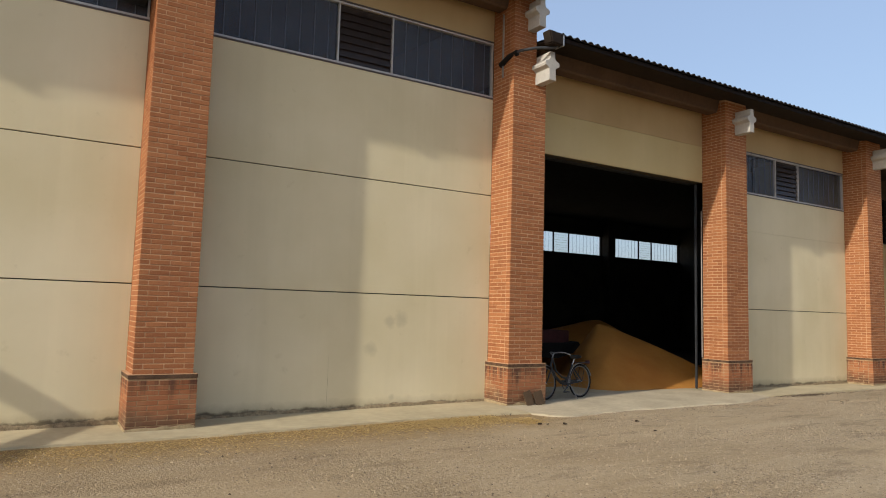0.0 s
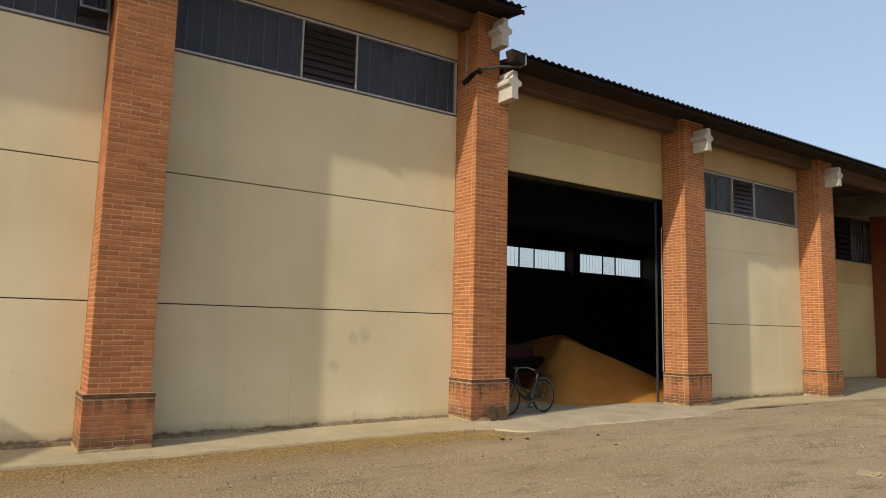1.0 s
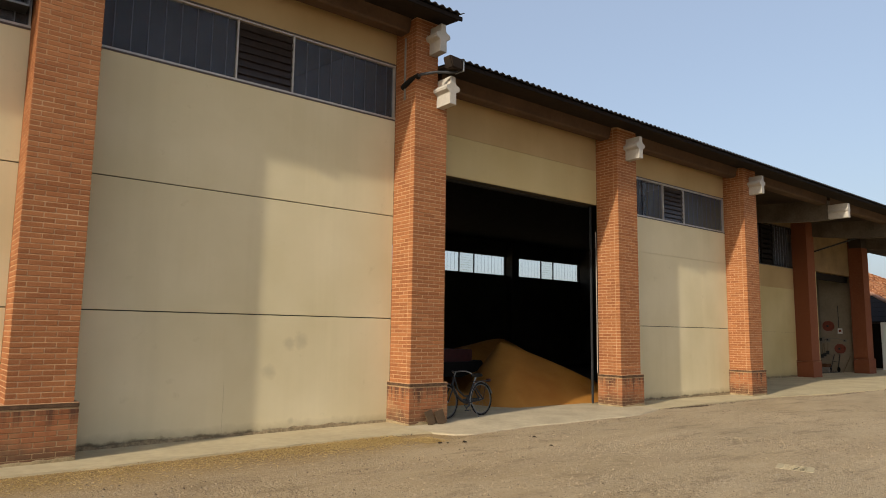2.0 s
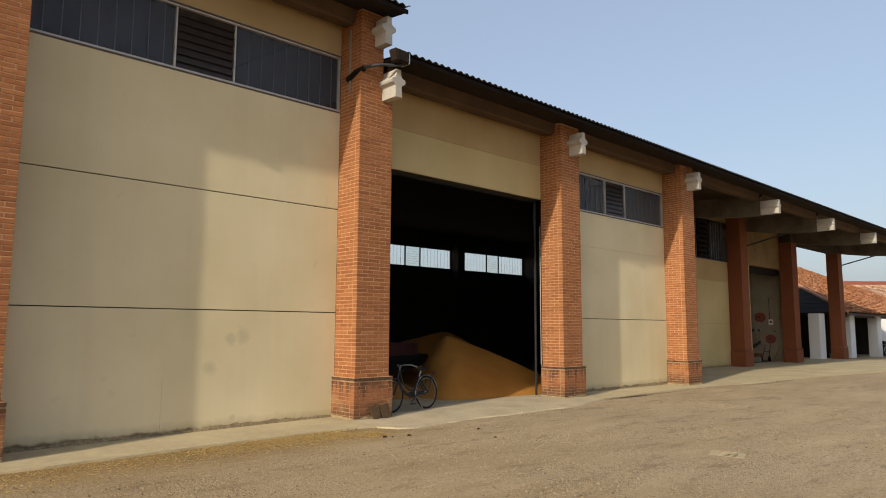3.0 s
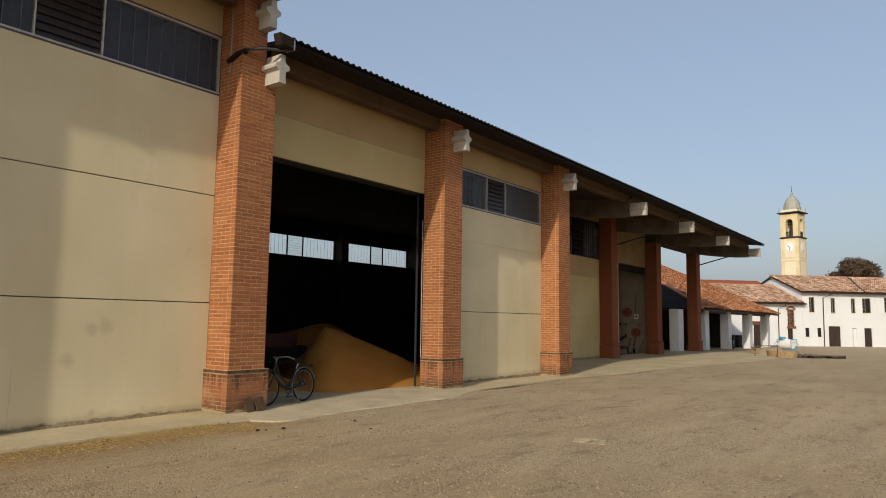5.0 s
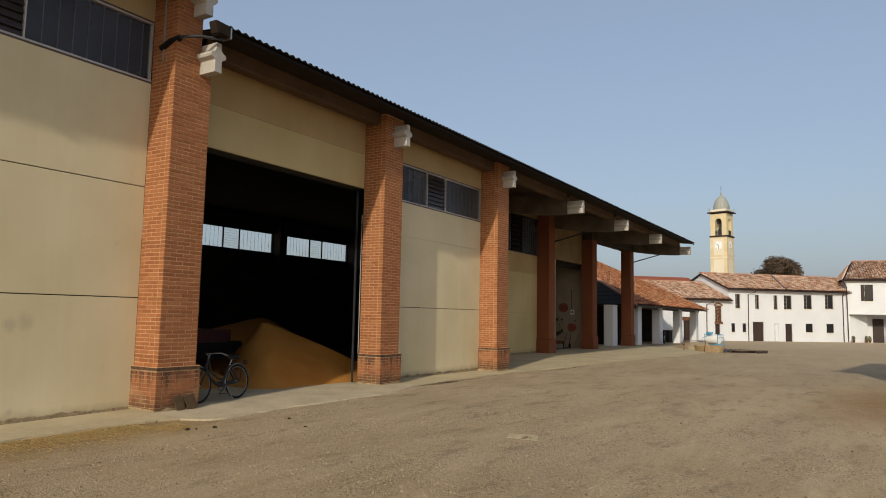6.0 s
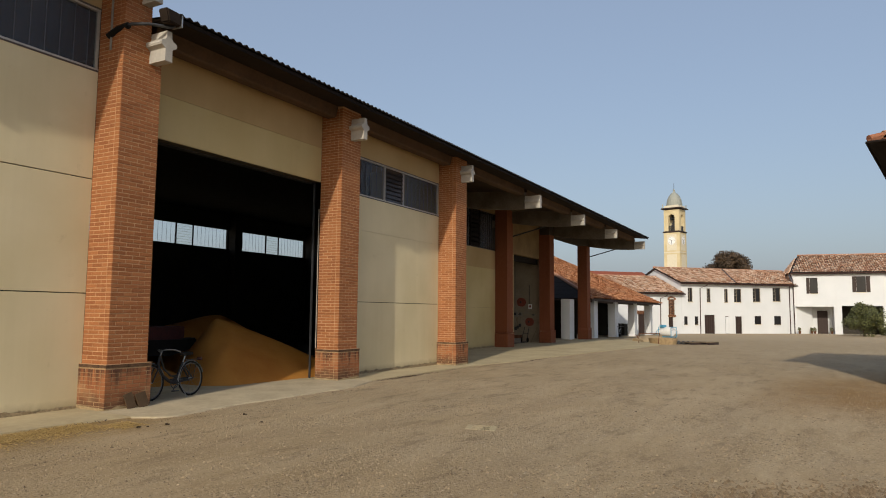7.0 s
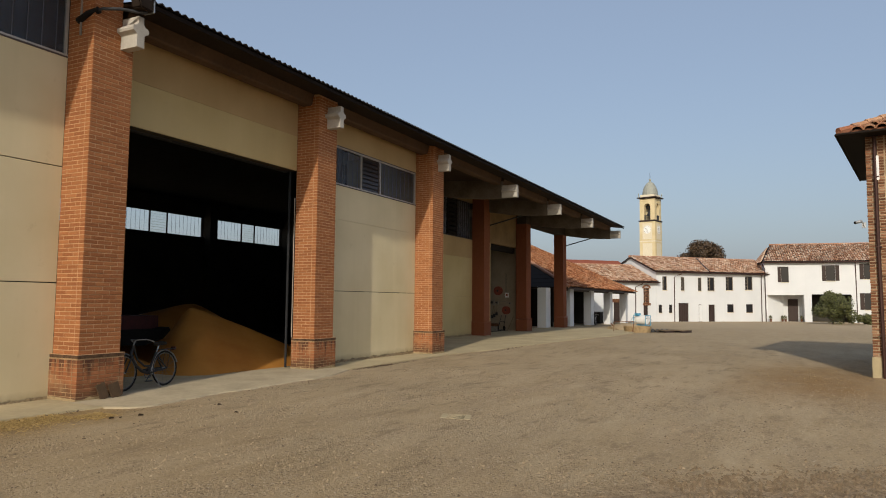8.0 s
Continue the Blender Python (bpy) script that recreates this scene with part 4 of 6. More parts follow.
def gabled_house(name, label, at, turn, length, depth, eave_z, rise, windows, doors, over=0.35, seed=1, mat=None, hip=0.0, open_bays=()):
    """White two-storey farmhouse, front along local x, roof of clay tiles with its ridge along x."""
    mat = mat or WHITE
    h = thing(name, label, "house", at, turn)
    holes = [(x, z, w, hh) for x, z, w, hh, *_ in windows] + [(x, 0.0, w, hh) for x, w, hh, *_ in (*doors, *open_bays)]
    part("wall", holed_front(0, length, -0.3, eave_z, holes), mat, h, "white limewashed front wall")
    half = depth / 2
    if hip:
        part("gable_wall", block(0.0, 0.3, 0.3, depth, -0.3, eave_z), mat, h, "white side wall")
    for x in ((0.0, length - 0.3) if not hip else (length - 0.3,)):
        part("gable_wall", prism([(0.3, -0.3), (depth, -0.3), (depth, eave_z), (half, eave_z + rise), (0.3, eave_z + rise * 0.3 / half)], x, x + 0.3, "x"), mat, h, "white gable end")
    part("back_wall", block(0.3, length - 0.3, depth - 0.3, depth, -0.3, eave_z), mat, h)
    slope = math.atan2(rise, half)
    for s in (0, 1):
        run = half + over
        drop = over * rise / half
        pts = [(-over, eave_z - drop - 0.02), (half, eave_z + rise - 0.02), (half, eave_z + rise + 0.10), (-over, eave_z - drop + 0.10)]
        if s:
            pts = [(depth - a, b) for a, b in pts]
        bm = prism(pts, -0.25, length + 0.25, "x")
        if hip:
            for v in bm.verts:
                if v.co.x < 0 and abs(v.co.y - half) < 0.01:
                    v.co.x += hip
        part("roof", bm, DARKWOOD, h, "clay tile roof")
    n_up = int((half + over) / math.cos(slope) / (0.42 * 0.78)) + 1
    tile_slope("roof_tile", h, (1, 0, 0), (-0.25, -over - 0.05, eave_z - over * rise / half + 0.10), (0, math.cos(slope), math.sin(slope)), int((length + 0.5) / 0.26), n_up, seed=seed, hip=hip)
    if hip:
        span = depth + 2 * over
        climb = math.hypot(hip, rise + over * rise / half)
        tile_slope("roof_tile", h, (0, -1, 0), (-0.30, depth + over, eave_z - over * rise / half + 0.10), (hip, 0, rise + over * rise / half), int(span / 0.26), int(climb / (0.42 * 0.78)), seed=seed + 20, hip=span / 2, hip_end=span / 2)
    part("ridge", bar([(-0.3 + hip, half, eave_z + rise + 0.16), (length + 0.3, half, eave_z + rise + 0.16)], 0.13, 8), TERRACOTTA, h)
    part("gutter", bar([(-0.25, -over - 0.08, eave_z - over * rise / half + 0.05), (length + 0.25, -over - 0.08, eave_z - over * rise / half + 0.05)], 0.07, 6), COPPER, h, "brown gutter")
    for x, z, w, hh, shut in windows:
        opening(h, x, z, w, hh, shutters=shut)
    for x, w, hh, *pale in doors:
        leaf = opening(h, x, 0.0, w, hh, kind="door")
        if pale:
            part("door_leaf", block(x + 0.10, x + w, 0.06, 0.10, 0.02, hh - 0.06), WHITE, leaf, "whitewashed narrow door leaf")
        else:
            bm = bmesh.new()
            for q in range(1, 5):
                box(bm, x + q * w / 5 - 0.008, x + q * w / 5 + 0.008, 0.085, 0.10, 0.05, hh - 0.05)
            part("cover_strip", bm, NEARBLACK, leaf)
    return h


ZF = -0.5
A0, A1 = Vector((72.7, 3.2)), Vector((83.4, -7.4))
LA = (A1 - A0).length
TA = math.degrees(math.atan2(A1.y - A0.y, A1.x - A0.x))
gabled_house("farmhouse", "long white two-storey farmhouse with old clay tile roof", (A0.x, A0.y, ZF), TA, LA + 3.0, 9.6, 5.65, 1.8,
             [(0.82, 3.52, 0.62, 1.58, 0), (3.32, 3.50, 0.50, 1.56, 0), (5.67, 3.50, 0.50, 1.55, 0), (7.0, 3.54, 1.0, 1.55, 0), (9.6, 3.62, 1.06, 1.58, 0), (12.4, 3.70, 1.12, 1.6, 0),
              (0.28, 0.98, 0.45, 0.92, 0), (1.66, 0.99, 0.45, 0.92, 0), (9.75, 1.05, 0.92, 0.95, 0), (12.5, 1.03, 0.98, 1.0, 0)],
             [(2.95, 1.38, 2.1), (5.72, 0.48, 1.95, 1), (7.1, 0.9, 1.95)], seed=3)
UA = (A1 - A0) / LA
gabled_house("farmhouse_wing", "low white wing of the farmhouse with tile roof", (A0.x - UA.x * 14 + UA.y * 0.0, A0.y - UA.y * 14, ZF), TA, 13.98, 9.6, 4.45, 1.9,
             [(12.3, 1.9, 0.78, 1.9, 0)], [(12.28, 0.6, 1.85), (8.45, 0.8, 2.1)], seed=4)
big = gabled_house("farmhouse", "tall white farmhouse with brown shutters and a porch", (83.4, -7.6, ZF), -82, 16.0, 10.0, 7.1, 2.25,
             [(1.78, 4.66, 0.82, 1.85, 1), (6.52, 4.82, 0.95, 1.82, 2), (10.4, 5.0, 1.0, 1.8, 2), (10.35, 1.5, 1.0, 1.9, 1)], [], seed=5, hip=1.5, open_bays=[(0.2, 3.98, 3.15), (4.97, 4.1, 3.25)])


def house_details():
    """Downpipes, porch and arched brickwork of the farmhouses."""
    m = frame_at((A0.x, A0.y, ZF), TA)
    def pipe(pts, name="downpipe"):
        o = mesh_object(name, bar([m @ Vector(p) for p in pts], 0.05, 8), COPPER)
        tagged(o, "dark metal downpipe on the white wall", "downpipe", "downpipes of the farmhouse")
    pipe([(3.1, -0.42, 5.45), (3.0, -0.40, 5.35), (2.4, -0.06, 5.05), (2.36, -0.06, 0.0)])
    pipe([(-2.1, -0.42, 4.25), (-2.15, -0.40, 4.15), (-2.75, -0.06, 3.85), (-2.78, -0.06, 0.0)])
    pipe([(14.5, -0.42, 5.5), (14.6, -0.30, 5.3), (14.75, -0.06, 5.0), (14.75, -0.06, 0.0)])
    v = mesh_object("roof_valley", bar([m @ Vector(p) for p in ((6.95, -0.42, 5.76), (8.1, 2.2, 6.72), (9.2, 4.6, 7.62))], 0.10, 6), COPPER)
    tagged(v, "dark metal valley gutter across the tile roof", "gutter")
    # brick surround with lattice over the small door
    s = thing("arched_window", "arched brick window with lattice above a door", "window", (A0.x, A0.y, ZF), TA)
    bm = bmesh.new()
    box(bm, -1.80, -0.92 + 0.12, -0.06, -0.005, 1.80, 2.05)
    for k in range(9):
        a = math.pi * (k + 0.5) / 9
        c = Vector((-1.31 + 0.46 * math.cos(a), -0.035, 3.72 + 0.30 * math.sin(a)))
        box(bm, -0.06, 0.06, -0.03, 0.03, -0.09, 0.09, Matrix.Translation(c) @ Matrix.Rotation(-(a - math.pi / 2), 4, "Y"))
    part("surround", bm, OLD_BRICK_JOINED, s, "worn brick arch and sill")
    bm = bmesh.new()
    for r in range(9):
        for c in range(4):
            x = -1.68 + c * 0.2 + (0.1 if r % 2 else 0)
            if x < -1.02:
                box(bm, x, x + 0.11, -0.03, 0.05, 2.08 + r * 0.19, 2.08 + r * 0.19 + 0.11)
    part("lattice", bm, OLD_BRICK_JOINED, s)
    w = thing("door_lintel", "worn brick lintel over the wing's dark door", "lintel", (A0.x - UA.x * 14, A0.y - UA.y * 14, ZF), TA)
    part("lintel_bricks", block(8.2, 9.5, -0.05, 0.02, 2.1, 2.5, 0.02), RUST, w)
    # porch of the tall house: inner walls, door, ceiling
    hm = frame_at((83.4, -7.6, ZF), -82)
    p = thing("porch", "open porch with white walls and a brown door", "porch", (83.4, -7.6, ZF), -82)
    part("back_wall", block(-0.1, 4.7, 2.4, 2.6, 0, 3.3), WHITE, p)
    part("side_wall", block(-0.1, 0.1, 0.3, 2.4, 0, 3.3), WHITE, p)
    part("side_wall", block(4.3, 4.5, 0.3, 2.4, 0, 3.3), WHITE, p)
    part("porch_ceiling", block(0.1, 4.3, 0.3, 2.4, 3.2, 3.3), WHITE, p)
    d = part("door", block(2.86, 3.75, 2.33, 2.4, 0.0, 2.6), DARKWOOD, p, "brown panelled door")
    part("door_frame", holed_front(2.76, 3.85, 0, 2.7, [(2.86, 0.0, 0.89, 2.15), (2.86, 2.25, 0.89, 0.35)], 2.30, 2.395), DARKWOOD, d)
    part("porch_pipe", bar([(0.75, 2.35, 0.2), (0.75, 2.35, 2.4)], 0.06, 6), COPPER, p)
    bm = bmesh.new()
    for k in range(16):
        a0, a1 = math.pi * k / 16, math.pi * (k + 1) / 16
        q = [(2.2 + r * math.cos(a) * 2.05, 3.3 + r * math.sin(a) * 0.95) for a, r in ((a0, 1.0), (a1, 1.0), (a1, 1.045), (a0, 1.045))]
        lo = [bm.verts.new((u, -0.022, w)) for u, w in q]
        hi = [bm.verts.new((u, 0.01, w)) for u, w in q]
        bm.faces.new(lo[::-1])
        for i in range(4):
            bm.faces.new((lo[i], lo[(i + 1) % 4], hi[(i + 1) % 4], hi[i]))
    part("arch_mould", bm, WHITE, p, "faint plaster arch over the porch")
    c = thing("cart_shed", "dark open cart bay in the farmhouse", "bay", (83.4, -7.6, ZF), -82)
    part("back_wall", block(4.9, 9.2, 4.0, 4.2, 0, 3.4), INSIDE, c)
    part("bay_ceiling", block(4.7, 9.3, 0.3, 4.0, 3.3, 3.4), INSIDE, c)
    part("side_wall", block(9.2, 9.4, 0.3, 4.0, 0, 3.4), INSIDE, c)
    o = mesh_object("downpipe", bar([hm @ Vector(q) for q in ((9.5, -0.42, 6.9), (9.5, -0.3, 6.7), (9.55, -0.06, 6.4), (9.6, -0.06, 0.0))], 0.05, 8), COPPER)
    tagged(o, "dark metal downpipe on the white wall", "downpipe", "downpipes of the farmhouse")
    o = mesh_object("downpipe", bar([hm @ Vector(q) for q in ((-0.3, -0.42, 6.9), (-0.2, -0.3, 6.6), (0.02, -0.06, 6.3), (0.06, -0.06, 0.0))], 0.05, 8), COPPER)
    tagged(o, "dark metal downpipe on the white wall", "downpipe", "downpipes of the farmhouse")
    for x in (0.5, 2.0, 2.3, 4.05):
        f = thing("flower_pot", "dull clay plant pot beside the porch", "plant pot", hm @ Vector((x, 1.2 if x > 1 else -0.4, 0)), group="plant pots at the porch")
        part("pot", lathe([(0.10, 0), (0.15, 0.28), (0.17, 0.29), (0.17, 0.33)], 14), RUST, f)
        leaves("plant", f, [((0, 0, 0.46), 0.2), ((0.08, 0.05, 0.6), 0.14)], 160, 0.06, LEAF, int(x * 10))


# a red-roofed barn behind
far = thing("far_barn", "distant barn with plain red clay roof", "barn", (84.5, 14.5, ZF), TA)
part("wall", block(-12, 8, 0.2, 9.8, 0, 6.15), WHITE, far)
part("roof", prism([(-0.3, 6.05), (5.0, 8.0), (10.3, 6.05), (10.3, 6.2), (5.0, 8.17), (-0.3, 6.2)], -12.5, 8.5, "x"), REDTILE, far, "red clay roof")

# low shed on white pillars
def shed():
    s = thing("open_shed", "low open shed with tile roof on white pillars", "shed")
    for i, x in enumerate((35.1, 40.6, 46.4, 53.0, 59.5)):
        g = ground_height(x, 4)
        part("pillar", block(x, x + 0.95, 3.92, 4.5, g - 0.1, 2.5, 0.02), WHITE, s, "white limewashed pillar")
    part("back_wall", block(31, 61.5, 15.0, 15.3, -0.7, 7.4), INSIDE, s)
    # added dark wall, so the gaps between pillars read as deep shade
    part("end_wall", block(56.0, 56.25, 6.15, 15.0, -0.8, 3.3), INSIDE, s, "added dark partition for the shed's unlit depth")
    part("plank_door", block(46.5, 49.2, 6.6, 6.7, -0.6, 1.9, 0.01), DARKWOOD, s, "dark plank door")
    corner, run = 38.1, 12.9                # the near end is hipped
    bm = bmesh.new()
    for dz in (0.0, 0.09):
        p = [bm.verts.new((x, y, z + dz)) for x, y, z in ((corner, 3.35, 2.47), (61.8, 3.35, 2.47), (61.8, 14.6, 7.48), (corner + run, 14.6, 7.48), (corner, 14.9, 2.47))]
        bm.faces.new(p[:4])
        bm.faces.new((p[0], p[3], p[4]))
        if dz:
            for i in range(5):
                bm.faces.new((p[i], p[(i + 1) % 5], last[(i + 1) % 5], last[i]))
        last = p
    bmesh.ops.recalc_face_normals(bm, faces=bm.faces)
    part("roof", bm, DARKWOOD, s, "clay tile roof on dark boards")
    sl = math.atan2(5.03, 11.25)
    tile_slope("roof_tile", s, (1, 0, 0), (corner - 0.05, 3.3, 2.57), (0, math.cos(sl), math.sin(sl)), 92, 38, seed=9, mat=TILE_ORANGE, hip=run)
    for q in range(16):                     # dark boards on the near end, in place of hip tiles in shade
        f0, f1 = q / 16, (q + 0.99) / 16
        def on_end(f, side, lift):
            foot = Vector((corner, 3.35, 2.47)) if side else Vector((corner, 14.9, 2.47))
            return foot.lerp(Vector((corner + run, 14.6, 7.48)), f) + Vector((-0.03, 0, 0.09 + lift))
        bm = bmesh.new()
        lo = [bm.verts.new(on_end(f, sd, 0.0)) for f, sd in ((f0, 0), (f0, 1), (f1, 1), (f1, 0))]
        hi = [bm.verts.new(on_end(f, sd, lf)) for f, sd, lf in ((f0, 0, 0.05), (f0, 1, 0.05), (f1, 1, 0.04), (f1, 0, 0.04))]
        bm.faces.new(hi)
        for i in range(4):
            bm.faces.new((lo[i], lo[(i + 1) % 4], hi[(i + 1) % 4], hi[i]))
        bmesh.ops.recalc_face_normals(bm, faces=bm.faces)
        part("end_board", bm, NEARBLACK, s, "dark board in place of shaded roof tiles")
    part("hip_ridge", bar([(corner, 3.32, 2.66), (corner + run, 14.6, 7.68)], 0.12, 8), TERRACOTTA, s)
    # added near-black screen for the darkness under the near end
    part("gable_boarding", block(corner + 0.5, corner + 0.6, 4.6, 14.9, -0.3, 2.5), NEARBLACK, s, "added dark screen for the unlit shed end")
    part("beam", block(38.2, 61.5, 4.05, 4.25, 2.38, 2.52), DARKWOOD, s)
    return s


shed()


def tower():
    t = thing("bell_tower", "yellow plastered church bell tower with grey dome", "tower", (188.0, 23.15, -0.45), -13.4)
    hw = 2.5
    part("shaft", block(-hw, hw, -hw, hw, -1, 24.5), YELLOW, t, "yellow plastered shaft")
    def on_faces(name, mat, x0, x1, z0, z1, out, parent=None, deep=0.02):
        for k in range(4):
            bm = bmesh.new()
            box(bm, x0, x1, -hw - out, -hw + deep, z0, z1, Matrix.Rotation(radians(90 * k), 4, "Z"))
            part(name, bm, mat, parent or t)
    on_faces("panel", CREAM, -1.5, 1.5, 19.6, 24.0, 0.04)
    on_faces("panel", CREAM, -1.5, 1.5, 12.0, 18.5, 0.05)
    on_faces("moulding", CREAM, -hw, hw, 18.9, 19.2, 0.08)
    for k in range(4):
        bm = bar([(0, 0, 0), (0, -0.06, 0)], 1.15, 24)
        for v in bm.verts:
            v.co = Matrix.Rotation(radians(90 * k), 4, "Z") @ (v.co + Vector((0, -hw - 0.05, 22.3)))
        c = part("clock_face", bm, WHITEPAINT, t, "white clock face")
        r = Matrix.Rotation(radians(90 * k), 4, "Z") @ Matrix.Translation((0, -hw - 0.13, 22.3))
        for turn, length, half in ((180, 0.95, 0.05), (-62, 0.7, 0.06)):
            bm = bmesh.new()
            box(bm, -half, half, -0.02, 0.02, 0.0, length, r @ Matrix.Rotation(radians(turn), 4, "Y"))
            part("clock_pointer", bm, DARKSTEEL, c)
        for q in range(12):
            bm = bmesh.new()
            box(bm, -0.04, 0.04, -0.01, 0.01, 0.9, 1.05, r @ Matrix.Rotation(radians(30 * q), 4, "Y"))
            part("hour_mark", bm, DARKSTEEL, c)
    part("cornice", block(-hw - 0.22, hw + 0.22, -hw - 0.22, hw + 0.22, 24.55, 24.9, 0.08), DARKWOOD, t, "brown moulded ledge")
    # belfry: corner piers, arches, parapet, bell
    for sx in (-1, 1):
        for sy in (-1, 1):
            part("pier", block(min(sx * 1.0, sx * 2.4), max(sx * 1.0, sx * 2.4), min(sy * 1.0, sy * 2.4), max(sy * 1.0, sy * 2.4), 25.0, 30.9), YELLOW, t)
    for k in range(4):
        bm = prism([(-1.0, 30.9), (-1.0, 28.6)] + [(-math.cos(math.pi * q / 10), 28.6 + math.sin(math.pi * q / 10)) for q in range(1, 10)] + [(1.0, 28.6), (1.0, 30.9)], -2.38, -1.2, "y")
        bmesh.ops.rotate(bm, verts=bm.verts, matrix=Matrix.Rotation(radians(90 * k), 3, "Z"))
        part("arch", bm, YELLOW, t)
        bm = bmesh.new()
        for q in range(6):
            box(bm, -0.95 + q * 0.35, -0.80 + q * 0.35, -2.3, -2.1, 25.0, 26.1, Matrix.Rotation(radians(90 * k), 4, "Z"))
        box(bm, -1.0, 1.0, -2.35, -2.05, 26.1, 26.3, Matrix.Rotation(radians(90 * k), 4, "Z"))
        part("balustrade", bm, DARKSTEEL, t, "dark iron railing")
    part("bell", lathe([(1.05, 26.6), (0.9, 26.9), (0.62, 27.7), (0.5, 28.3), (0.1, 28.5)], 16), DARKSTEEL, t, "dark bronze bell")
    part("bell_frame", block(-0.8, 0.8, -1.6, 1.6, 28.5, 29.0), DARKSTEEL, t)
    part("floor", block(-2.3, 2.3, -2.3, 2.3, 24.9, 25.05), DARKSTEEL, t)
    part("top_cornice", block(-hw - 0.6, hw + 0.6, -hw - 0.6, hw + 0.6, 31.1, 31.4, 0.08), DARKWOOD, t, "brown overhanging cornice")
    part("attic", block(-2.3, 2.3, -2.3, 2.3, 31.5, 32.1), CREAM, t)
    part("dome", lathe([(2.35, 32.1), (2.3, 32.8), (2.1, 33.8), (1.7, 34.7), (1.1, 35.5), (0.45, 35.95), (0.28, 36.2), (0.32, 36.6), (0.08, 36.9)], 16), LEAD, t, "grey lead dome")
    part("spire", bar([(0, 0, 36.8), (0, 0, 38.6)], 0.07, 6), DARKSTEEL, t)
    t.scale = (0.9, 0.9, 0.994)
    for sx in (-1, 1):
        for sy in (-1, 1):
            part("finial", lathe([(0.16, 31.4), (0.12, 32.0), (0.18, 32.2), (0.04, 32.6)], 8, (sx * 2.6, sy * 2.6, 0)), LEAD, t)


tower()


def grain_pile():
    bm = bmesh.new()
    n = 110
    rows = []
    for j in range(n + 1):
        row = []
        for i in range(n + 1):
            x, y = 1.2 + i * 11.6 / n, 1.0 + j * 8.0 / n
            wob = 0.10 * noise.noise(Vector((x * 0.9, y * 0.9, 5)))
            u, v = 0.72 * (x - 5.52) - 0.69 * (y - 3.5) + wob, 0.69 * (x - 5.52) + 0.72 * (y - 3.5)
            near = 1.46 - math.sqrt((u * (0.44 if u > 0 else 1.4)) ** 2 + (v * (0.49 if v < 0 else 0.5)) ** 2 + 0.012)     # cut steeply on one side by the shovel
            dx, dy = x - 8.4, y - 6.5
            far = 1.56 - math.sqrt((dx * (0.6 if dx > 0 else 0.25)) ** 2 + (dy * (0.62 if dy < 0 else 0.4)) ** 2 + 0.02)
            low = 0.34 - math.hypot((x - 3.4) * 0.30, (y - 3.0) * 0.42) + wob
            toe = 0.62 * (y - 1.06 - 0.10 * max(0.0, x - 5.6) + 0.6 * wob)
            slump = 0.09 * math.exp(-((x - 5.4 - 0.3 * math.sin(y * 2)) / 0.9) ** 2 - ((y - 1.9) / 0.3) ** 2) + 0.07 * math.exp(-((x - 4.3) / 0.5) ** 2 - ((y - 1.8) / 0.3) ** 2)
            k = 0.035
            heap = k * math.log(math.exp(near / k) + math.exp(far / k) + math.exp(low / k))
            z = max(-0.03, min(heap + slump, toe))
            row.append(bm.verts.new((x, y, z + 0.03 * noise.noise(Vector((x, y, 0))))))
        rows.append(row)
    for a, b in zip(rows, rows[1:]):
        for i in range(n):
            bm.faces.new((a[i], a[i + 1], b[i + 1], b[i]))
    ob = mesh_object("grain_heap", bm, GRAIN)
    for p in ob.data.polygons:
        p.use_smooth = True
    tagged(ob, "large heap of golden grain on the storehouse floor", "grain heap", kind="stuff")


grain_pile()



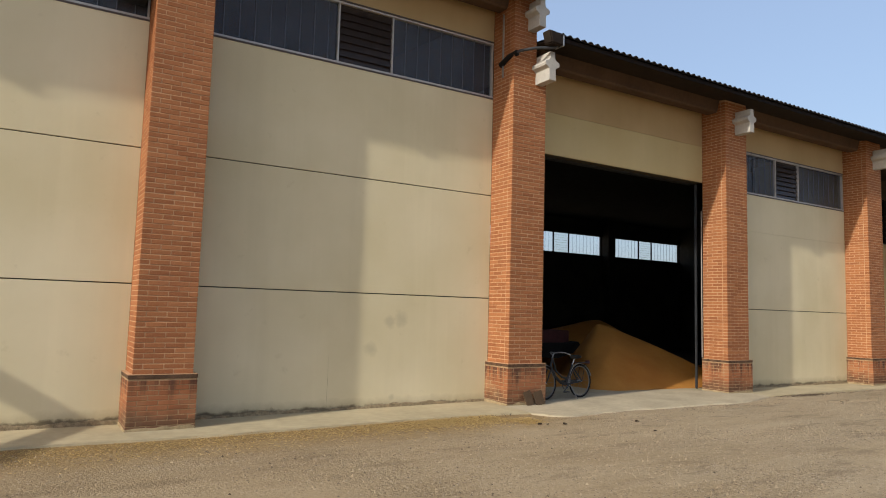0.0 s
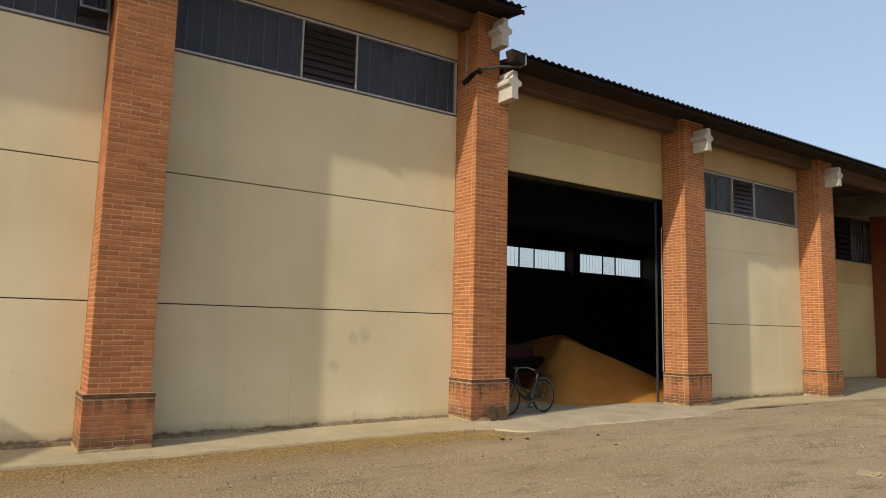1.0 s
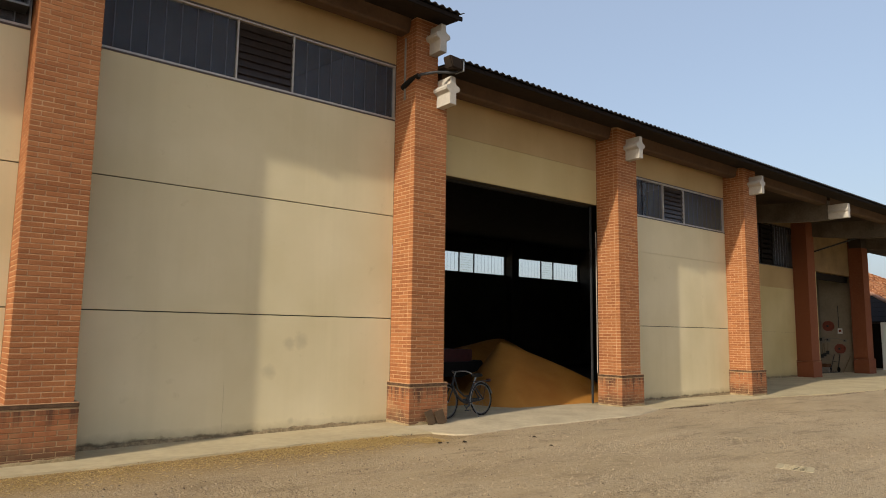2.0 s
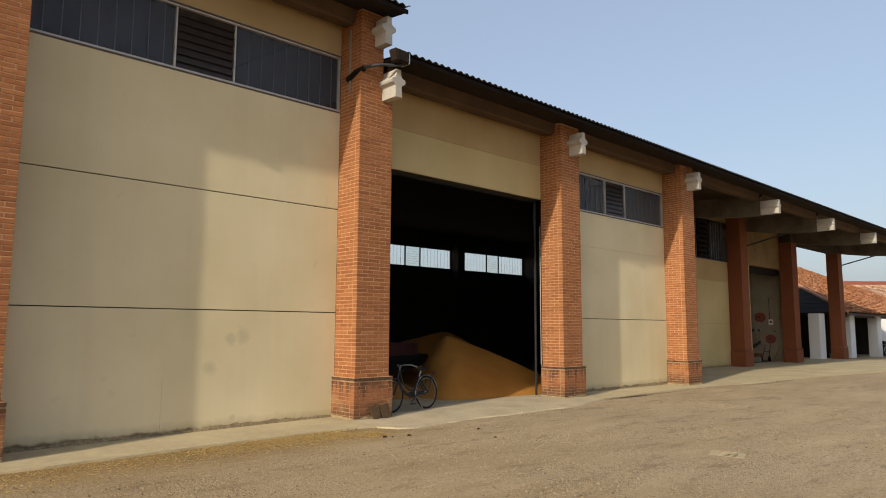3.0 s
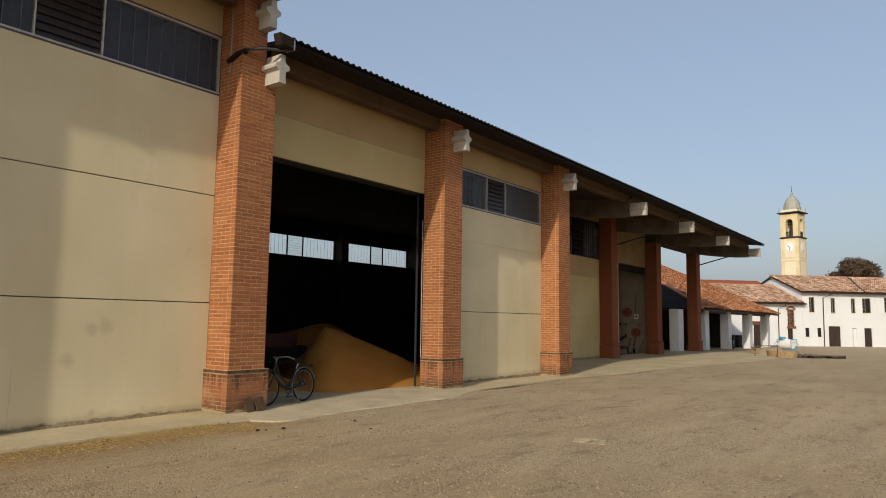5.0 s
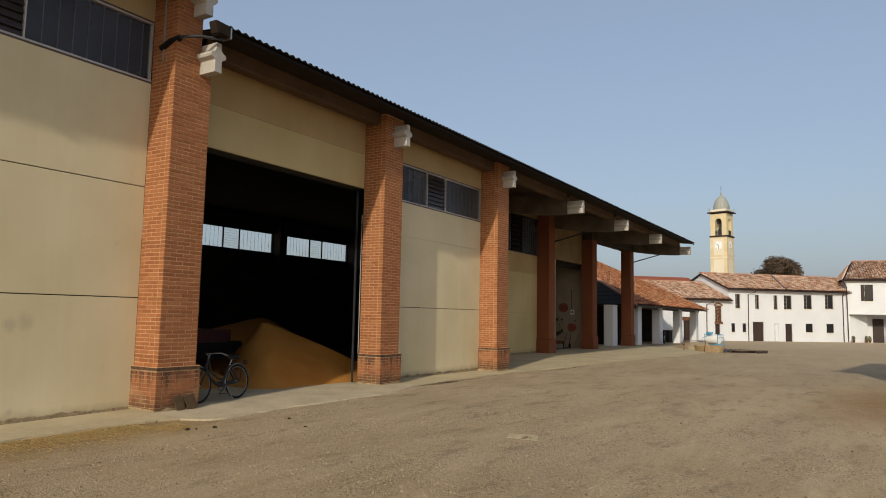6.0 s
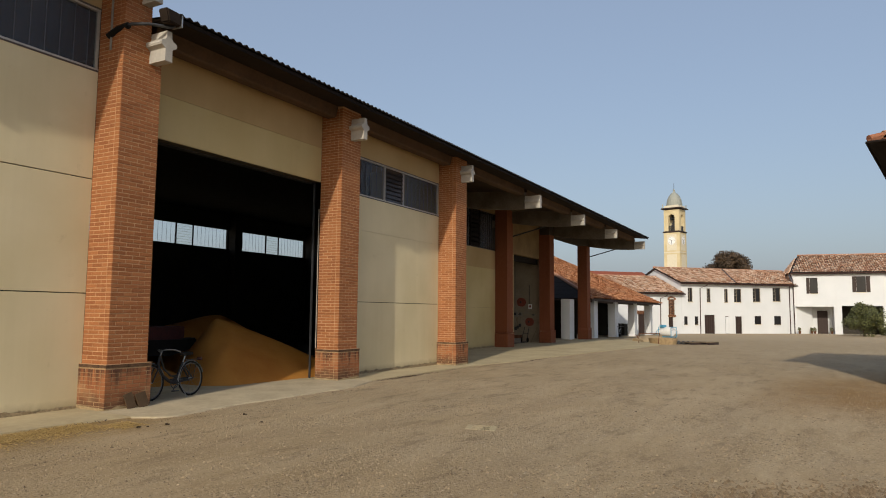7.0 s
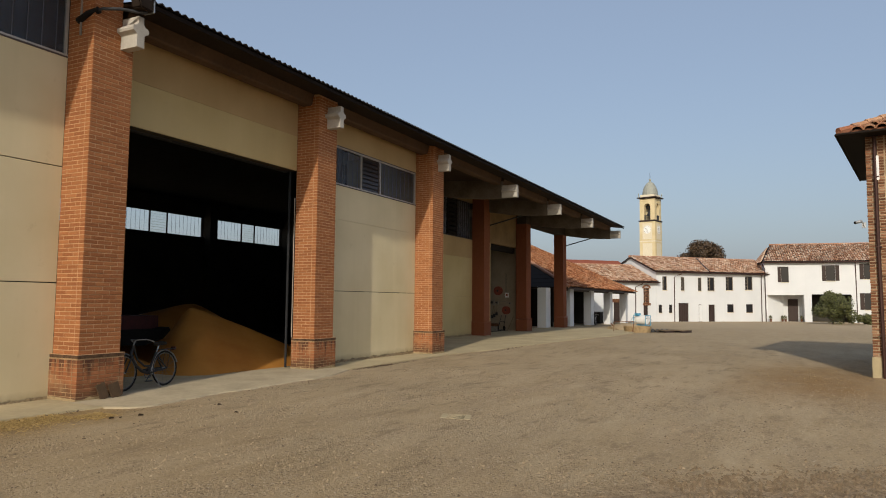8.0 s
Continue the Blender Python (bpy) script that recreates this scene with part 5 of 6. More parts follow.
# ---- things at the barn ----
def bicycle(at, turn, lean, name="bicycle", label="black city bicycle with silver mudguards on its kickstand"):
    b = thing(name, label, "bicycle", at, turn)
    R = 0.315
    ax, fx = Vector((0, 0, R)), Vector((-0.98, 0, R))
    for c, nm in ((ax, "rear_wheel"), (fx, "front_wheel")):
        w = part(nm, torus(bmesh.new(), c, R - 0.018, 0.018, 0), RUBBER, b, "black tyre")
        part("rim", torus(bmesh.new(), c, R - 0.042, 0.008, 0), DULLSTEEL, w, "dull silver rim")
        bm = bmesh.new()
        for k in range(14):
            a = 2 * math.pi * k / 14
            tube(bm, [c + Vector((0, 0.02 * (-1) ** k, 0)), c + Vector(((R - 0.05) * math.cos(a), 0, (R - 0.05) * math.sin(a)))], 0.0018, 3, cap=False)
        part("spokes", bm, DULLSTEEL, w)
        part("hub", bar([c + Vector((0, -0.045, 0)), c + Vector((0, 0.045, 0))], 0.018, 8), CHROME, w)
    def arc(c, a0, a1, rr):
        return [c + Vector((rr * math.cos(radians(a0 + (a1 - a0) * i / 12)), 0, rr * math.sin(radians(a0 + (a1 - a0) * i / 12)))) for i in range(13)]
    for c, a0, a1 in ((ax, 15, 195), (fx, 20, 160)):
        bm = bmesh.new()
        pts = arc(c, a0, a1, R + 0.02)
        prev = None
        for p in pts:
            d = (p - c).normalized()
            cur = [bm.verts.new(p + Vector((0, s, 0)) - d * (0.012 if abs(s) > 0.01 else 0)) for s in (-0.026, 0, 0.026)]
            if prev:
                bm.faces.new((prev[0], cur[0], cur[1], prev[1]))
                bm.faces.new((prev[1], cur[1], cur[2], prev[2]))
            prev = cur
        bmesh.ops.solidify(bm, geom=bm.faces[:], thickness=0.003)
        part("mudguard", bm, SILVER, b, "silver mudguard")
    bb, seat, head, crown = Vector((-0.41, 0, 0.26)), Vector((-0.20, 0, 0.62)), Vector((-0.75, 0, 0.76)), Vector((-0.81, 0, 0.60))
    bm = bmesh.new()
    tube(bm, [head, crown], 0.024)
    tube(bm, [bb, seat], 0.020)
    tube(bm, [crown, Vector((-0.70, 0, 0.42)), Vector((-0.55, 0, 0.31)), bb], 0.028)
    tube(bm, [head + Vector((0.01, 0, -0.02)), Vector((-0.66, 0, 0.52)), Vector((-0.50, 0, 0.40)), Vector((-0.36, 0, 0.36))], 0.018)
    for s in (-0.05, 0.05):
        tube(bm, [bb + Vector((0, s * 0.6, 0)), ax + Vector((0, s, 0))], 0.012)
        tube(bm, [seat + Vector((0, s * 0.5, -0.05)), ax + Vector((0, s, 0))], 0.013)
        tube(bm, [crown + Vector((0, s, 0)), Vector((-0.90, s, 0.45)), fx + Vector((0, s, 0))], 0.013)
    part("bicycle_frame", bm, BLACKPAINT, b, "black painted frame")
    bm = bmesh.new()
    tube(bm, [head, Vector((-0.70, 0, 0.85))], 0.013)
    for s in (-1, 1):
        tube(bm, [Vector((-0.70, 0, 0.85)), Vector((-0.68, 0.09 * s, 0.86)), Vector((-0.61, 0.18 * s, 0.855)), Vector((-0.52, 0.22 * s, 0.82)), Vector((-0.45, 0.23 * s, 0.775))], 0.011)
    part("handlebar", bm, DULLSTEEL, b, "swept steel handlebar")
    for s in (-1, 1):
        part("grip", bar([Vector((-0.50, 0.222 * s, 0.808)), Vector((-0.41, 0.234 * s, 0.75))], 0.018), RUBBER, b, "black rubber grip")
    part("seat_post", bar([seat, Vector((-0.13, 0, 0.75))], 0.012), CHROME, b)
    bm = lathe([(0.02, -0.03), (0.10, -0.02), (0.115, 0.0), (0.10, 0.03), (0.04, 0.045)], 14)
    for v in bm.verts:
        v.co = Vector((-0.10 + v.co.x * (1.25 if v.co.x > 0 else 1.5), v.co.y * (0.85 if v.co.x > -0.02 else 0.4), 0.76 + v.co.z))
    part("saddle", bm, SADDLE, b, "wide black saddle")
    bm = bmesh.new()
    for s in (-0.06, 0.06, 0.0):
        tube(bm, [Vector((-0.20, s, 0.655)), Vector((0.22, s, 0.655))], 0.006, 6)
    for x in (-0.2, 0.0, 0.22):
        tube(bm, [Vector((x, -0.06, 0.655)), Vector((x, 0.06, 0.655))], 0.006, 6)
    for s in (-0.06, 0.06):
        tube(bm, [Vector((0.10, s, 0.655)), ax + Vector((0, s, 0))], 0.006, 6)
    part("rack", bm, BLACKPAINT, b, "black luggage rack")
    part("rear_lamp", block(0.22, 0.26, -0.05, 0.05, 0.63, 0.69, 0.008), TRAILERRED, b, "dark red rear lamp")
    bm = bmesh.new()
    torus(bm, bb, 0.085, 0.008, 0, 20, 5)
    tube(bm, [bb + Vector((0, -0.06, 0)), bb + Vector((-0.10, -0.06, -0.12))], 0.009, 6)
    tube(bm, [bb + Vector((0, 0.06, 0)), bb + Vector((0.10, 0.06, 0.12))], 0.009, 6)
    box(bm, -0.56, -0.46, -0.15, -0.07, 0.125, 0.145)
    box(bm, -0.36, -0.26, 0.07, 0.15, 0.375, 0.395)
    part("crankset", bm, DARKSTEEL, b)
    part("chain_guard", block(-0.47, 0.03, 0.045, 0.055, 0.27, 0.34, 0.003), BLACKPAINT, b)
    part("kickstand", bar([Vector((-0.30, -0.03, 0.24)), Vector((-0.27, -0.16, 0.0))], 0.009), DULLSTEEL, b)
    b.matrix_world = pose(*at, lean, 0, turn)
    return b


bicycle((2.09, 0.47, 0.0), 7, -3)


def planks():
    for x, ang, h, w in ((0.42, -24, 0.25, 0.16), (0.64, -20, 0.24, 0.19)):
        bm = block(-w / 2, w / 2, -0.022, 0.0, 0, h, 0.004)
        ob = mesh_object("board", bm, BOARD)
        ob.matrix_world = pose(x, -0.105, 0.0, -13, ang * 0.6, 2)
        tagged(ob, "short dark weathered board leaning on the brick plinth", "board", "boards at the plinth")


planks()


def floodlight():
    f = thing("floodlight", "dark outdoor floodlight on a bent pipe arm", "lamp", (0.05, 0.3, 6.0))
    f.matrix_world = Matrix.Identity(4)
    part("arm", bar([(0.03, 0.42, 6.04), (0.05, 0.20, 6.13), (0.12, -0.02, 6.20), (0.30, -0.22, 6.23), (0.56, -0.45, 6.22), (0.60, -0.47, 6.25)], 0.026, 10), DARKSTEEL, f)
    part("sleeve", bar([(0.03, 0.42, 6.04), (0.05, 0.20, 6.13), (0.10, 0.02, 6.18)], 0.055, 10), RUBBER, f, "thick black cable sleeve")
    head = bmesh.new()
    m = Matrix.Translation((0.50, -0.46, 6.35)) @ Matrix.Rotation(radians(4), 4, "Z")
    vs = box(head, -0.17, 0.16, -0.10, 0.10, -0.10, 0.12, m)
    for v in vs:
        if v.co.x < 0.4 and v.co.z < 6.3:
            v.co.x += 0.07            # the back of the housing slopes
    bmesh.ops.bevel(head, geom=list(head.edges), offset=0.02, segments=2, affect="EDGES")
    hd = part("lamp_head", head, EAVEBOARD, f, "brown metal lamp housing")
    rim = bmesh.new()
    box(rim, 0.162, 0.182, -0.105, 0.105, -0.105, 0.125, m)
    part("glass_rim", rim, STEEL, hd)
    part("conduit", bar([(0.035, 0.36, 5.80), (0.035, 0.36, 6.98)], 0.018, 6), OLDWHITE, f, "pale cable conduit")


floodlight()


def duct():
    d = thing("window_duct", "dark open sheet-metal duct fixed in the high window", "duct")
    x0, x1, y0, y1, z0, z1 = -6.25, -5.92, 0.40, 0.72, 5.69, 6.40
    for nm, a in (("side", (x0, x0 + 0.03, y0, y1, z0, z1)), ("side", (x1 - 0.03, x1, y0, y1, z0, z1)), ("floor", (x0 + 0.03, x1 - 0.03, y0, y1, z0, z0 + 0.03)), ("top", (x0 + 0.03, x1 - 0.03, y0, y1, z1 - 0.03, z1))):
        part(nm, block(*a), DARKSTEEL, d)
    bm = bmesh.new()
    for a in ((x0 - 0.012, x0 + 0.012, y0 - 0.012, y0, z0 - 0.012, z1), (x1 - 0.012, x1, y0 - 0.012, y0, z0 - 0.012, z1), (x0 + 0.012, x1 - 0.012, y0 - 0.012, y0, z0 - 0.012, z0 + 0.012)):
        box(bm, *a)
    part("flange", bm, DULLSTEEL, d)


duct()

# sliding door's guide post and pale jamb at the side of the opening
part("guide_post", block(5.885, 5.92, 0.80, 0.85, 0.0, 4.62, 0.006), DARKSTEEL, BARN, "dark steel door post")
part("jamb", block(5.940, 5.946, 0.69, 0.71, 0.70, 4.0), ALU, BARN, "pale painted jamb")
part("door_rail", block(0.8, 5.9, 0.90, 1.0, 4.62, 4.80), DARKSTEEL, BARN)


def trailer():
    """Red tipping trailer in the gloom behind the bicycle."""
    t = thing("farm_trailer", "dark red farm trailer parked inside the storehouse", "trailer", (0, 0, 0))
    part("tub", block(2.0, 5.25, 4.3, 5.8, 0.82, 1.16, 0.02), TRAILERRED, t, "faded red sheet body")
    part("chassis", block(2.0, 5.1, 4.5, 5.6, 0.56, 0.82), RUBBER, t)
    guard = prism([(3.7, 0.50), (4.6, 0.46), (5.15, 0.60), (5.36, 0.80), (5.30, 0.88), (5.05, 0.84), (3.7, 0.84)], 4.0, 4.3, "y")
    part("mudguard", guard, RUBBER, t, "black sheet mudguard")
    for x in (2.3, 3.3):
        for y in (4.1, 5.7):
            w = bmesh.new()
            torus(w, (x, y + 0.05, 0.44), 0.31, 0.13, 0, 20, 8)
            ob = part("wheel", w, RUBBER, t)
            part("rim", bar([(x, y, 0.44), (x, y + 0.1, 0.44)], 0.2, 14), NEARBLACK, ob)


trailer()


def drain():
    d = thing("drain_cover", "pale concrete drain cover with four slots", "drain cover", (1.88, -5.52, ground_height(1.88, -5.5) + 0.035 * noise.noise(Vector((0.66, -1.93, 0)))), 20)
    z = 0.009
    bm = holed_front(-0.185, 0.185, -0.20, 0.22, [(-0.155 + 0.085 * k, -0.12, 0.052, 0.26) for k in range(4)], 0.0, 0.003)
    for v in bm.verts:
        v.co = Vector((v.co.x + 0.22 * v.co.z, v.co.z, z - v.co.y))
    bmesh.ops.recalc_face_normals(bm, faces=bm.faces)
    part("cover", bm, APRON, d)
    # black block close under the cover stands in for the slots' shaded depth
    part("pit", block(-0.165, 0.165, -0.18, 0.20, -0.2, 0.005), RUBBER, d)


drain()


CLOD = plain("dark_dry_dung", (0.045, 0.030, 0.018), 0.95, var=0.4, scale=40, relief=0.6)
SPOTS = [(0.98, -1.96, 0.032), (0.56, -2.68, 0.028), (-0.26, -1.73, 0.034), (-0.61, -1.59, 0.036), (-0.52, -1.66, 0.02), (4.5, -7.05, 0.022), (3.42, -9.41, 0.018), (3.65, -6.62, 0.016)]


def scatter():
    rng = random.Random(11)
    # clods on the grit
    for x, y, s in SPOTS:
        bm = bmesh.new()
        bmesh.ops.create_icosphere(bm, subdivisions=2, radius=s)
        for v in bm.verts:
            v.co = Vector((v.co.x * 1.2, v.co.y, max(-0.01, v.co.z * 0.7))) * (1 + 0.9 * noise.noise(v.co * 45 + Vector((x * 7, y, 0))))
        ob = mesh_object("clod", bm, CLOD)
        ob.scale = (0.75, 0.75, 0.6)
        ob.location = (x, y, ground_height(x, y) + 0.012)
        tagged(ob, "small dark clod of earth on the grit", "clod", "clods on the yard")
    # pebbles
    verts, faces = [], []
    for _ in range(70000):
        x, y = rng.uniform(-9, 9), rng.uniform(-11.0, -0.75)
        if rng.random() > (0.10 + 0.8 * max(0.0, noise.noise(Vector((x * 0.5, y * 0.5, 3))) + 0.45)):
            continue
        s = 0.005 + 0.015 * rng.random() ** 3
        z = ground_height(x, y) + 0.035 * noise.noise(Vector((x * 0.35, y * 0.35, 0))) * (1 if y < -1.5 else 0)
        b = len(verts)
        for k in range(5):
            a = 2 * math.pi * k / 5 + rng.uniform(0, 0.8)
            verts.append((x + s * math.cos(a) * rng.uniform(0.7, 1.5), y + s * math.sin(a), z - 0.004))
        verts.append((x + rng.uniform(-0.3, 0.3) * s, y, z + s * rng.uniform(0.5, 0.9)))
        faces += [(b + k, b + (k + 1) % 5, b + 5) for k in range(5)]
    me = bpy.data.meshes.new("pebbles")
    me.from_pydata(verts, [], faces)
    me.materials.append(PEBBLE)
    tagged(new("pebbles", me), "loose pale and grey pebbles on the yard", "gravel", kind="stuff")
    # crumbs of churned earth near the place where one stands
    verts, faces = [], []
    for _ in range(3600):
        u, q = rng.uniform(-0.8, 3.2), rng.gauss(0.45, 0.28)
        x, y = 0.10 + 0.60 * u - 0.80 * (q - 0.12), -9.2 - 0.80 * u - 0.60 * (q - 0.12)
        s = 0.006 + 0.024 * rng.random() ** 2
        z = ground_height(x, y) + 0.035 * noise.noise(Vector((x * 0.35, y * 0.35, 0)))
        b = len(verts)
        for k in range(6):
            a = 2 * math.pi * k / 6 + rng.uniform(0, 0.8)
            verts.append((x + s * math.cos(a) * rng.uniform(0.7, 1.6), y + s * math.sin(a) * rng.uniform(0.7, 1.3), z - 0.004))
        verts.append((x + rng.uniform(-0.3, 0.3) * s, y, z + s * rng.uniform(0.5, 1.1)))
        faces += [(b + k, b + (k + 1) % 6, b + 6) for k in range(6)]
    me = bpy.data.meshes.new("earth_crumbs")
    me.from_pydata(verts, [], faces)
    me.materials.append(EARTH)
    tagged(new("earth_crumbs", me), "brown crumbs of earth churned up by tyres", "earth", kind="stuff")
    # straw along the kerb and by the brick building
    verts, faces = [], []
    for n, cx, cy, sx, sy in ((7000, -3.0, -0.95, 3.4, 0.34), (9000, -1.5, -0.90, 0.9, 0.24), (1600, -7.0, -0.95, 2.0, 0.32), (500, 10.6, -10.2, 1.8, 0.8)):
        for _ in range(n):
            x, y = rng.gauss(cx, sx), rng.gauss(cy, sy)
            if -0.4 < x < 9:
                continue
            if y > -0.62 and x < 9:
                y = -0.62 - rng.random() * 0.3
            if y > -1.1 and -0.8 < x < 3:
                y -= 0.45
            L, a = rng.uniform(0.004, 0.017), rng.uniform(0, math.pi)
            dx, dy = L * math.cos(a), L * math.sin(a)
            w = 0.0022
            z = ground_height(x, y) + 0.004 + rng.random() * 0.018
            b = len(verts)
            verts += [(x - dx, y - dy, z), (x + dx, y + dy, z + rng.uniform(-0.008, 0.012)), (x + dx - dy / L * w, y + dy + dx / L * w, z + 0.003), (x - dx - dy / L * w, y - dy + dx / L * w, z + 0.003)]
            faces.append((b, b + 1, b + 2, b + 3))
    strips, straw_faces = verts, faces
    verts, faces = [], []
    for n, cx, cy, sx, sy in ((260, 7.6, -0.66, 0.5, 0.05), (60, 9.4, -0.62, 0.6, 0.05), (40, -1.0, -0.72, 0.25, 0.05), (120, 15.5, -1.05, 1.2, 0.05)):
        for _ in range(n):
            x, y = rng.gauss(cx, sx), rng.gauss(cy, sy)
            s, a = rng.uniform(0.01, 0.04), rng.uniform(0, 6.28)
            z = ground_height(x, y) + 0.004
            b = len(verts)
            verts += [(x, y, z), (x + s * math.cos(a), y + s * math.sin(a), z + rng.uniform(0, 0.03)), (x + s * math.cos(a + 1.3), y + s * math.sin(a + 1.3), z + rng.uniform(0, 0.03))]
            faces.append((b, b + 1, b + 2))
    me = bpy.data.meshes.new("debris")
    me.from_pydata(verts, [], faces)
    me.materials.append(BARK)
    tagged(new("debris", me), "dark crumbs of bark and dead leaves along the kerb", "debris", kind="stuff")
    verts, faces = strips, straw_faces
    me = bpy.data.meshes.new("straw")
    me.from_pydata(verts, [], faces)
    me.materials.append(STRAW)
    tagged(new("straw", me), "scattered golden straw and chaff beside the pavement", "straw", kind="stuff")


scatter()


def auger():
    """Unseen bar added against the barn beside the first bay; its shadow crosses the wall and the pavement."""
    a, d = Vector((-12.38, -2.0, 2.88)), Vector((1.42, 1.67, -0.32))
    g = thing("grain_auger", "unseen bar added to cast the shadow on the wall", "auger")
    part("tube", bar([a - 1.3 * d, a + 1.5 * d], 0.145, 14), STEEL, g)
    for s in (-0.5, 0.5):
        part("leg", bar([a - d + Vector((0, 0, -0.1)), a - d + Vector((s, 0.3 * s, -3.3))], 0.04, 6), DARKSTEEL, g)


auger()


# ---- garage wall and its tools ----
def on_wall(name, label, category, y, z, group="", out=0.0):
    """A thing hung on the garage's side wall: its own x runs along the wall towards the yard, its -y out of the wall."""
    return thing(name, label, category, (29.86 - out, y, z), -90, group)


def reel(y, z, r):
    h = on_wall("hose_reel", "red round hose reel on the garage wall", "hose reel", y, z, "hose reels")
    part("bracket", block(-0.06, 0.06, -0.06, 0.01, -0.1, 0.1), DARKSTEEL, h)
    def disc(profile):
        bm = lathe(profile, 22)
        bmesh.ops.rotate(bm, verts=bm.verts, matrix=Matrix.Rotation(radians(90), 3, "X"))
        return bm
    drum = part("drum", disc([(r * 0.3, 0.05), (r, 0.05), (r, 0.07), (r * 0.7, 0.08), (r * 0.7, 0.20), (r, 0.21), (r, 0.23), (r * 0.3, 0.23)]), REDPAINT, h)
    part("hub", disc([(r * 0.22, 0.225), (r * 0.22, 0.27), (r * 0.1, 0.28)]), DARKSTEEL, drum)
    bm = bmesh.new()
    for k in range(4):
        torus(bm, (0, -0.10 - 0.025 * k, 0), r * (0.80 + 0.03 * (k % 2)), 0.016, 0, 22, 5)
    part("hose", bm, RUBBER, drum, "coiled dark hose")


def garage():
    reel(5.03, 2.2, 0.25)
    reel(4.54, 1.09, 0.23)
    for y, z, w, h, mat, nm, lab, cat in ((4.66, 1.82, 0.22, 0.27, WHITEPAINT, "wall_sign", "small white notice on the garage wall", "sign"), (5.58, 1.37, 0.28, 0.30, OLDWHITE, "switch_box", "pale electric switch box with dark face", "switch box"), (5.20, 1.42, 0.16, 0.2, OLDWHITE, "fuse_box", "small white fuse box on the wall", "fuse box"), (4.40, 1.42, 0.13, 0.13, OLDWHITE, "socket", "small pale socket on the garage wall", "socket")):
        ob = on_wall(nm, lab, cat, y, z)
        deep = 0.02 if nm == "wall_sign" else 0.12
        part("case", block(0, w, -deep, 0.01, 0, h, 0.006), mat, ob)
        part("face", block(w * 0.25, w * 0.75, -deep - 0.006, -deep, h * 0.3, h * 0.75), REDPAINT if nm == "wall_sign" else DARKSTEEL, ob)
    for y, z, dx, L in ((5.42, 0.78, 0.05, 0.55), (5.30, 0.85, -0.03, 0.5), (5.16, 0.95, 0.02, 0.42)):
        ob = on_wall("hand_tool", "long-handled tool hanging on the wall", "tool", y, z, "tools on the garage wall", 0.06)
        part("handle", bar([(0, 0, 0), (dx, 0.03, L)], 0.016, 6), TIMBER, ob)
        part("blade", block(-0.07, 0.07, -0.015, 0.015, -0.16, 0.02, 0.005), DARKSTEEL, ob)
    for k, pts in enumerate(([(5.46, 1.67), (5.46, 4.6)], [(5.3, 1.5), (5.2, 1.52)], [(5.04, 1.56), (4.7, 1.60), (4.40, 1.50)], [(4.60, 2.1), (4.60, 3.2)], [(5.5, 1.37), (5.45, 1.0), (5.55, 0.6)])):
        o = mesh_object("wall_conduit", bar([(29.84, py, pz) for py, pz in pts], 0.018, 6), DARKSTEEL if k % 2 else OLDWHITE)
        tagged(o, "thin cable conduit running over the garage wall", "conduit", "conduits on the garage wall")
    ob = thing("tool_chest", "low rusty metal chest on the garage floor", "chest", (29.35, 5.30, -0.055), -90)
    part("case", block(-0.35, 0.35, -0.25, 0.25, 0.16, 0.40, 0.015), RUST, ob)
    part("foot", block(-0.3, 0.3, -0.2, 0.2, 0, 0.16), DARKSTEEL, ob)
    ob = thing("carton", "open pale cardboard carton on the floor", "carton", (28.9, 4.95, -0.055), -80)
    for nm, q in (("side", (-0.17, 0.17, -0.16, -0.15)), ("side", (-0.17, 0.17, 0.15, 0.16)), ("end", (-0.17, -0.16, -0.15, 0.15)), ("end", (0.16, 0.17, -0.15, 0.15))):
        part(nm, block(*q, 0.01, 0.24), OLDWHITE, ob)
    part("bottom", block(-0.17, 0.17, -0.16, 0.16, 0, 0.01), OLDWHITE, ob)
    o = mesh_object("broom", bar([(29.3, 4.30, -0.05), (29.8, 4.12, 0.75)], 0.02, 6), TIMBER)
    tagged(o, "broom handle leaning on the garage wall", "broom")
    ob = thing("hand_cart", "dark two-wheeled hand cart leaning on the wall", "cart", (29.55, 4.72, -0.055), -90)
    for s in (-0.16, 0.16):
        part("rail", bar([(s, -0.2, 0.12), (s * 0.8, 0.22, 0.85)], 0.02, 6), DARKSTEEL, ob)
        part("wheel", torus(bmesh.new(), (s * 1.2, -0.17, 0.14), 0.10, 0.035, 90, 16, 6), RUBBER, ob)
    part("toe_plate", block(-0.2, 0.2, -0.42, -0.18, 0.05, 0.07), DARKSTEEL, ob)
    part("crossbar", bar([(-0.16, 0.05, 0.5), (0.16, 0.05, 0.5)], 0.016, 6), DARKSTEEL, ob)


garage()


# ---- under the low shed and round the yard ----
def bin_black(x, y):
    g = ground_height(x, y)
    b = thing("waste_bin", "black plastic wheeled bin standing between the pillars", "bin", (x, y, g))
    part("tub", prism([(-0.28, 0.08), (0.28, 0.08), (0.34, 1.0), (-0.34, 1.0)], -0.3, 0.3, "y"), RUBBER, b)
    part("lid", block(-0.37, 0.37, -0.34, 0.34, 1.0, 1.07, 0.02), BLACKPAINT, b)
    for s in (-0.2, 0.2):
        part("wheel", torus(bmesh.new(), (s, 0.32, 0.1), 0.07, 0.03, 90, 14, 6), RUBBER, b)


bin_black(49.6, 4.6)
bin_black(51.6, 4.7)
bin_black(52.5, 4.8)
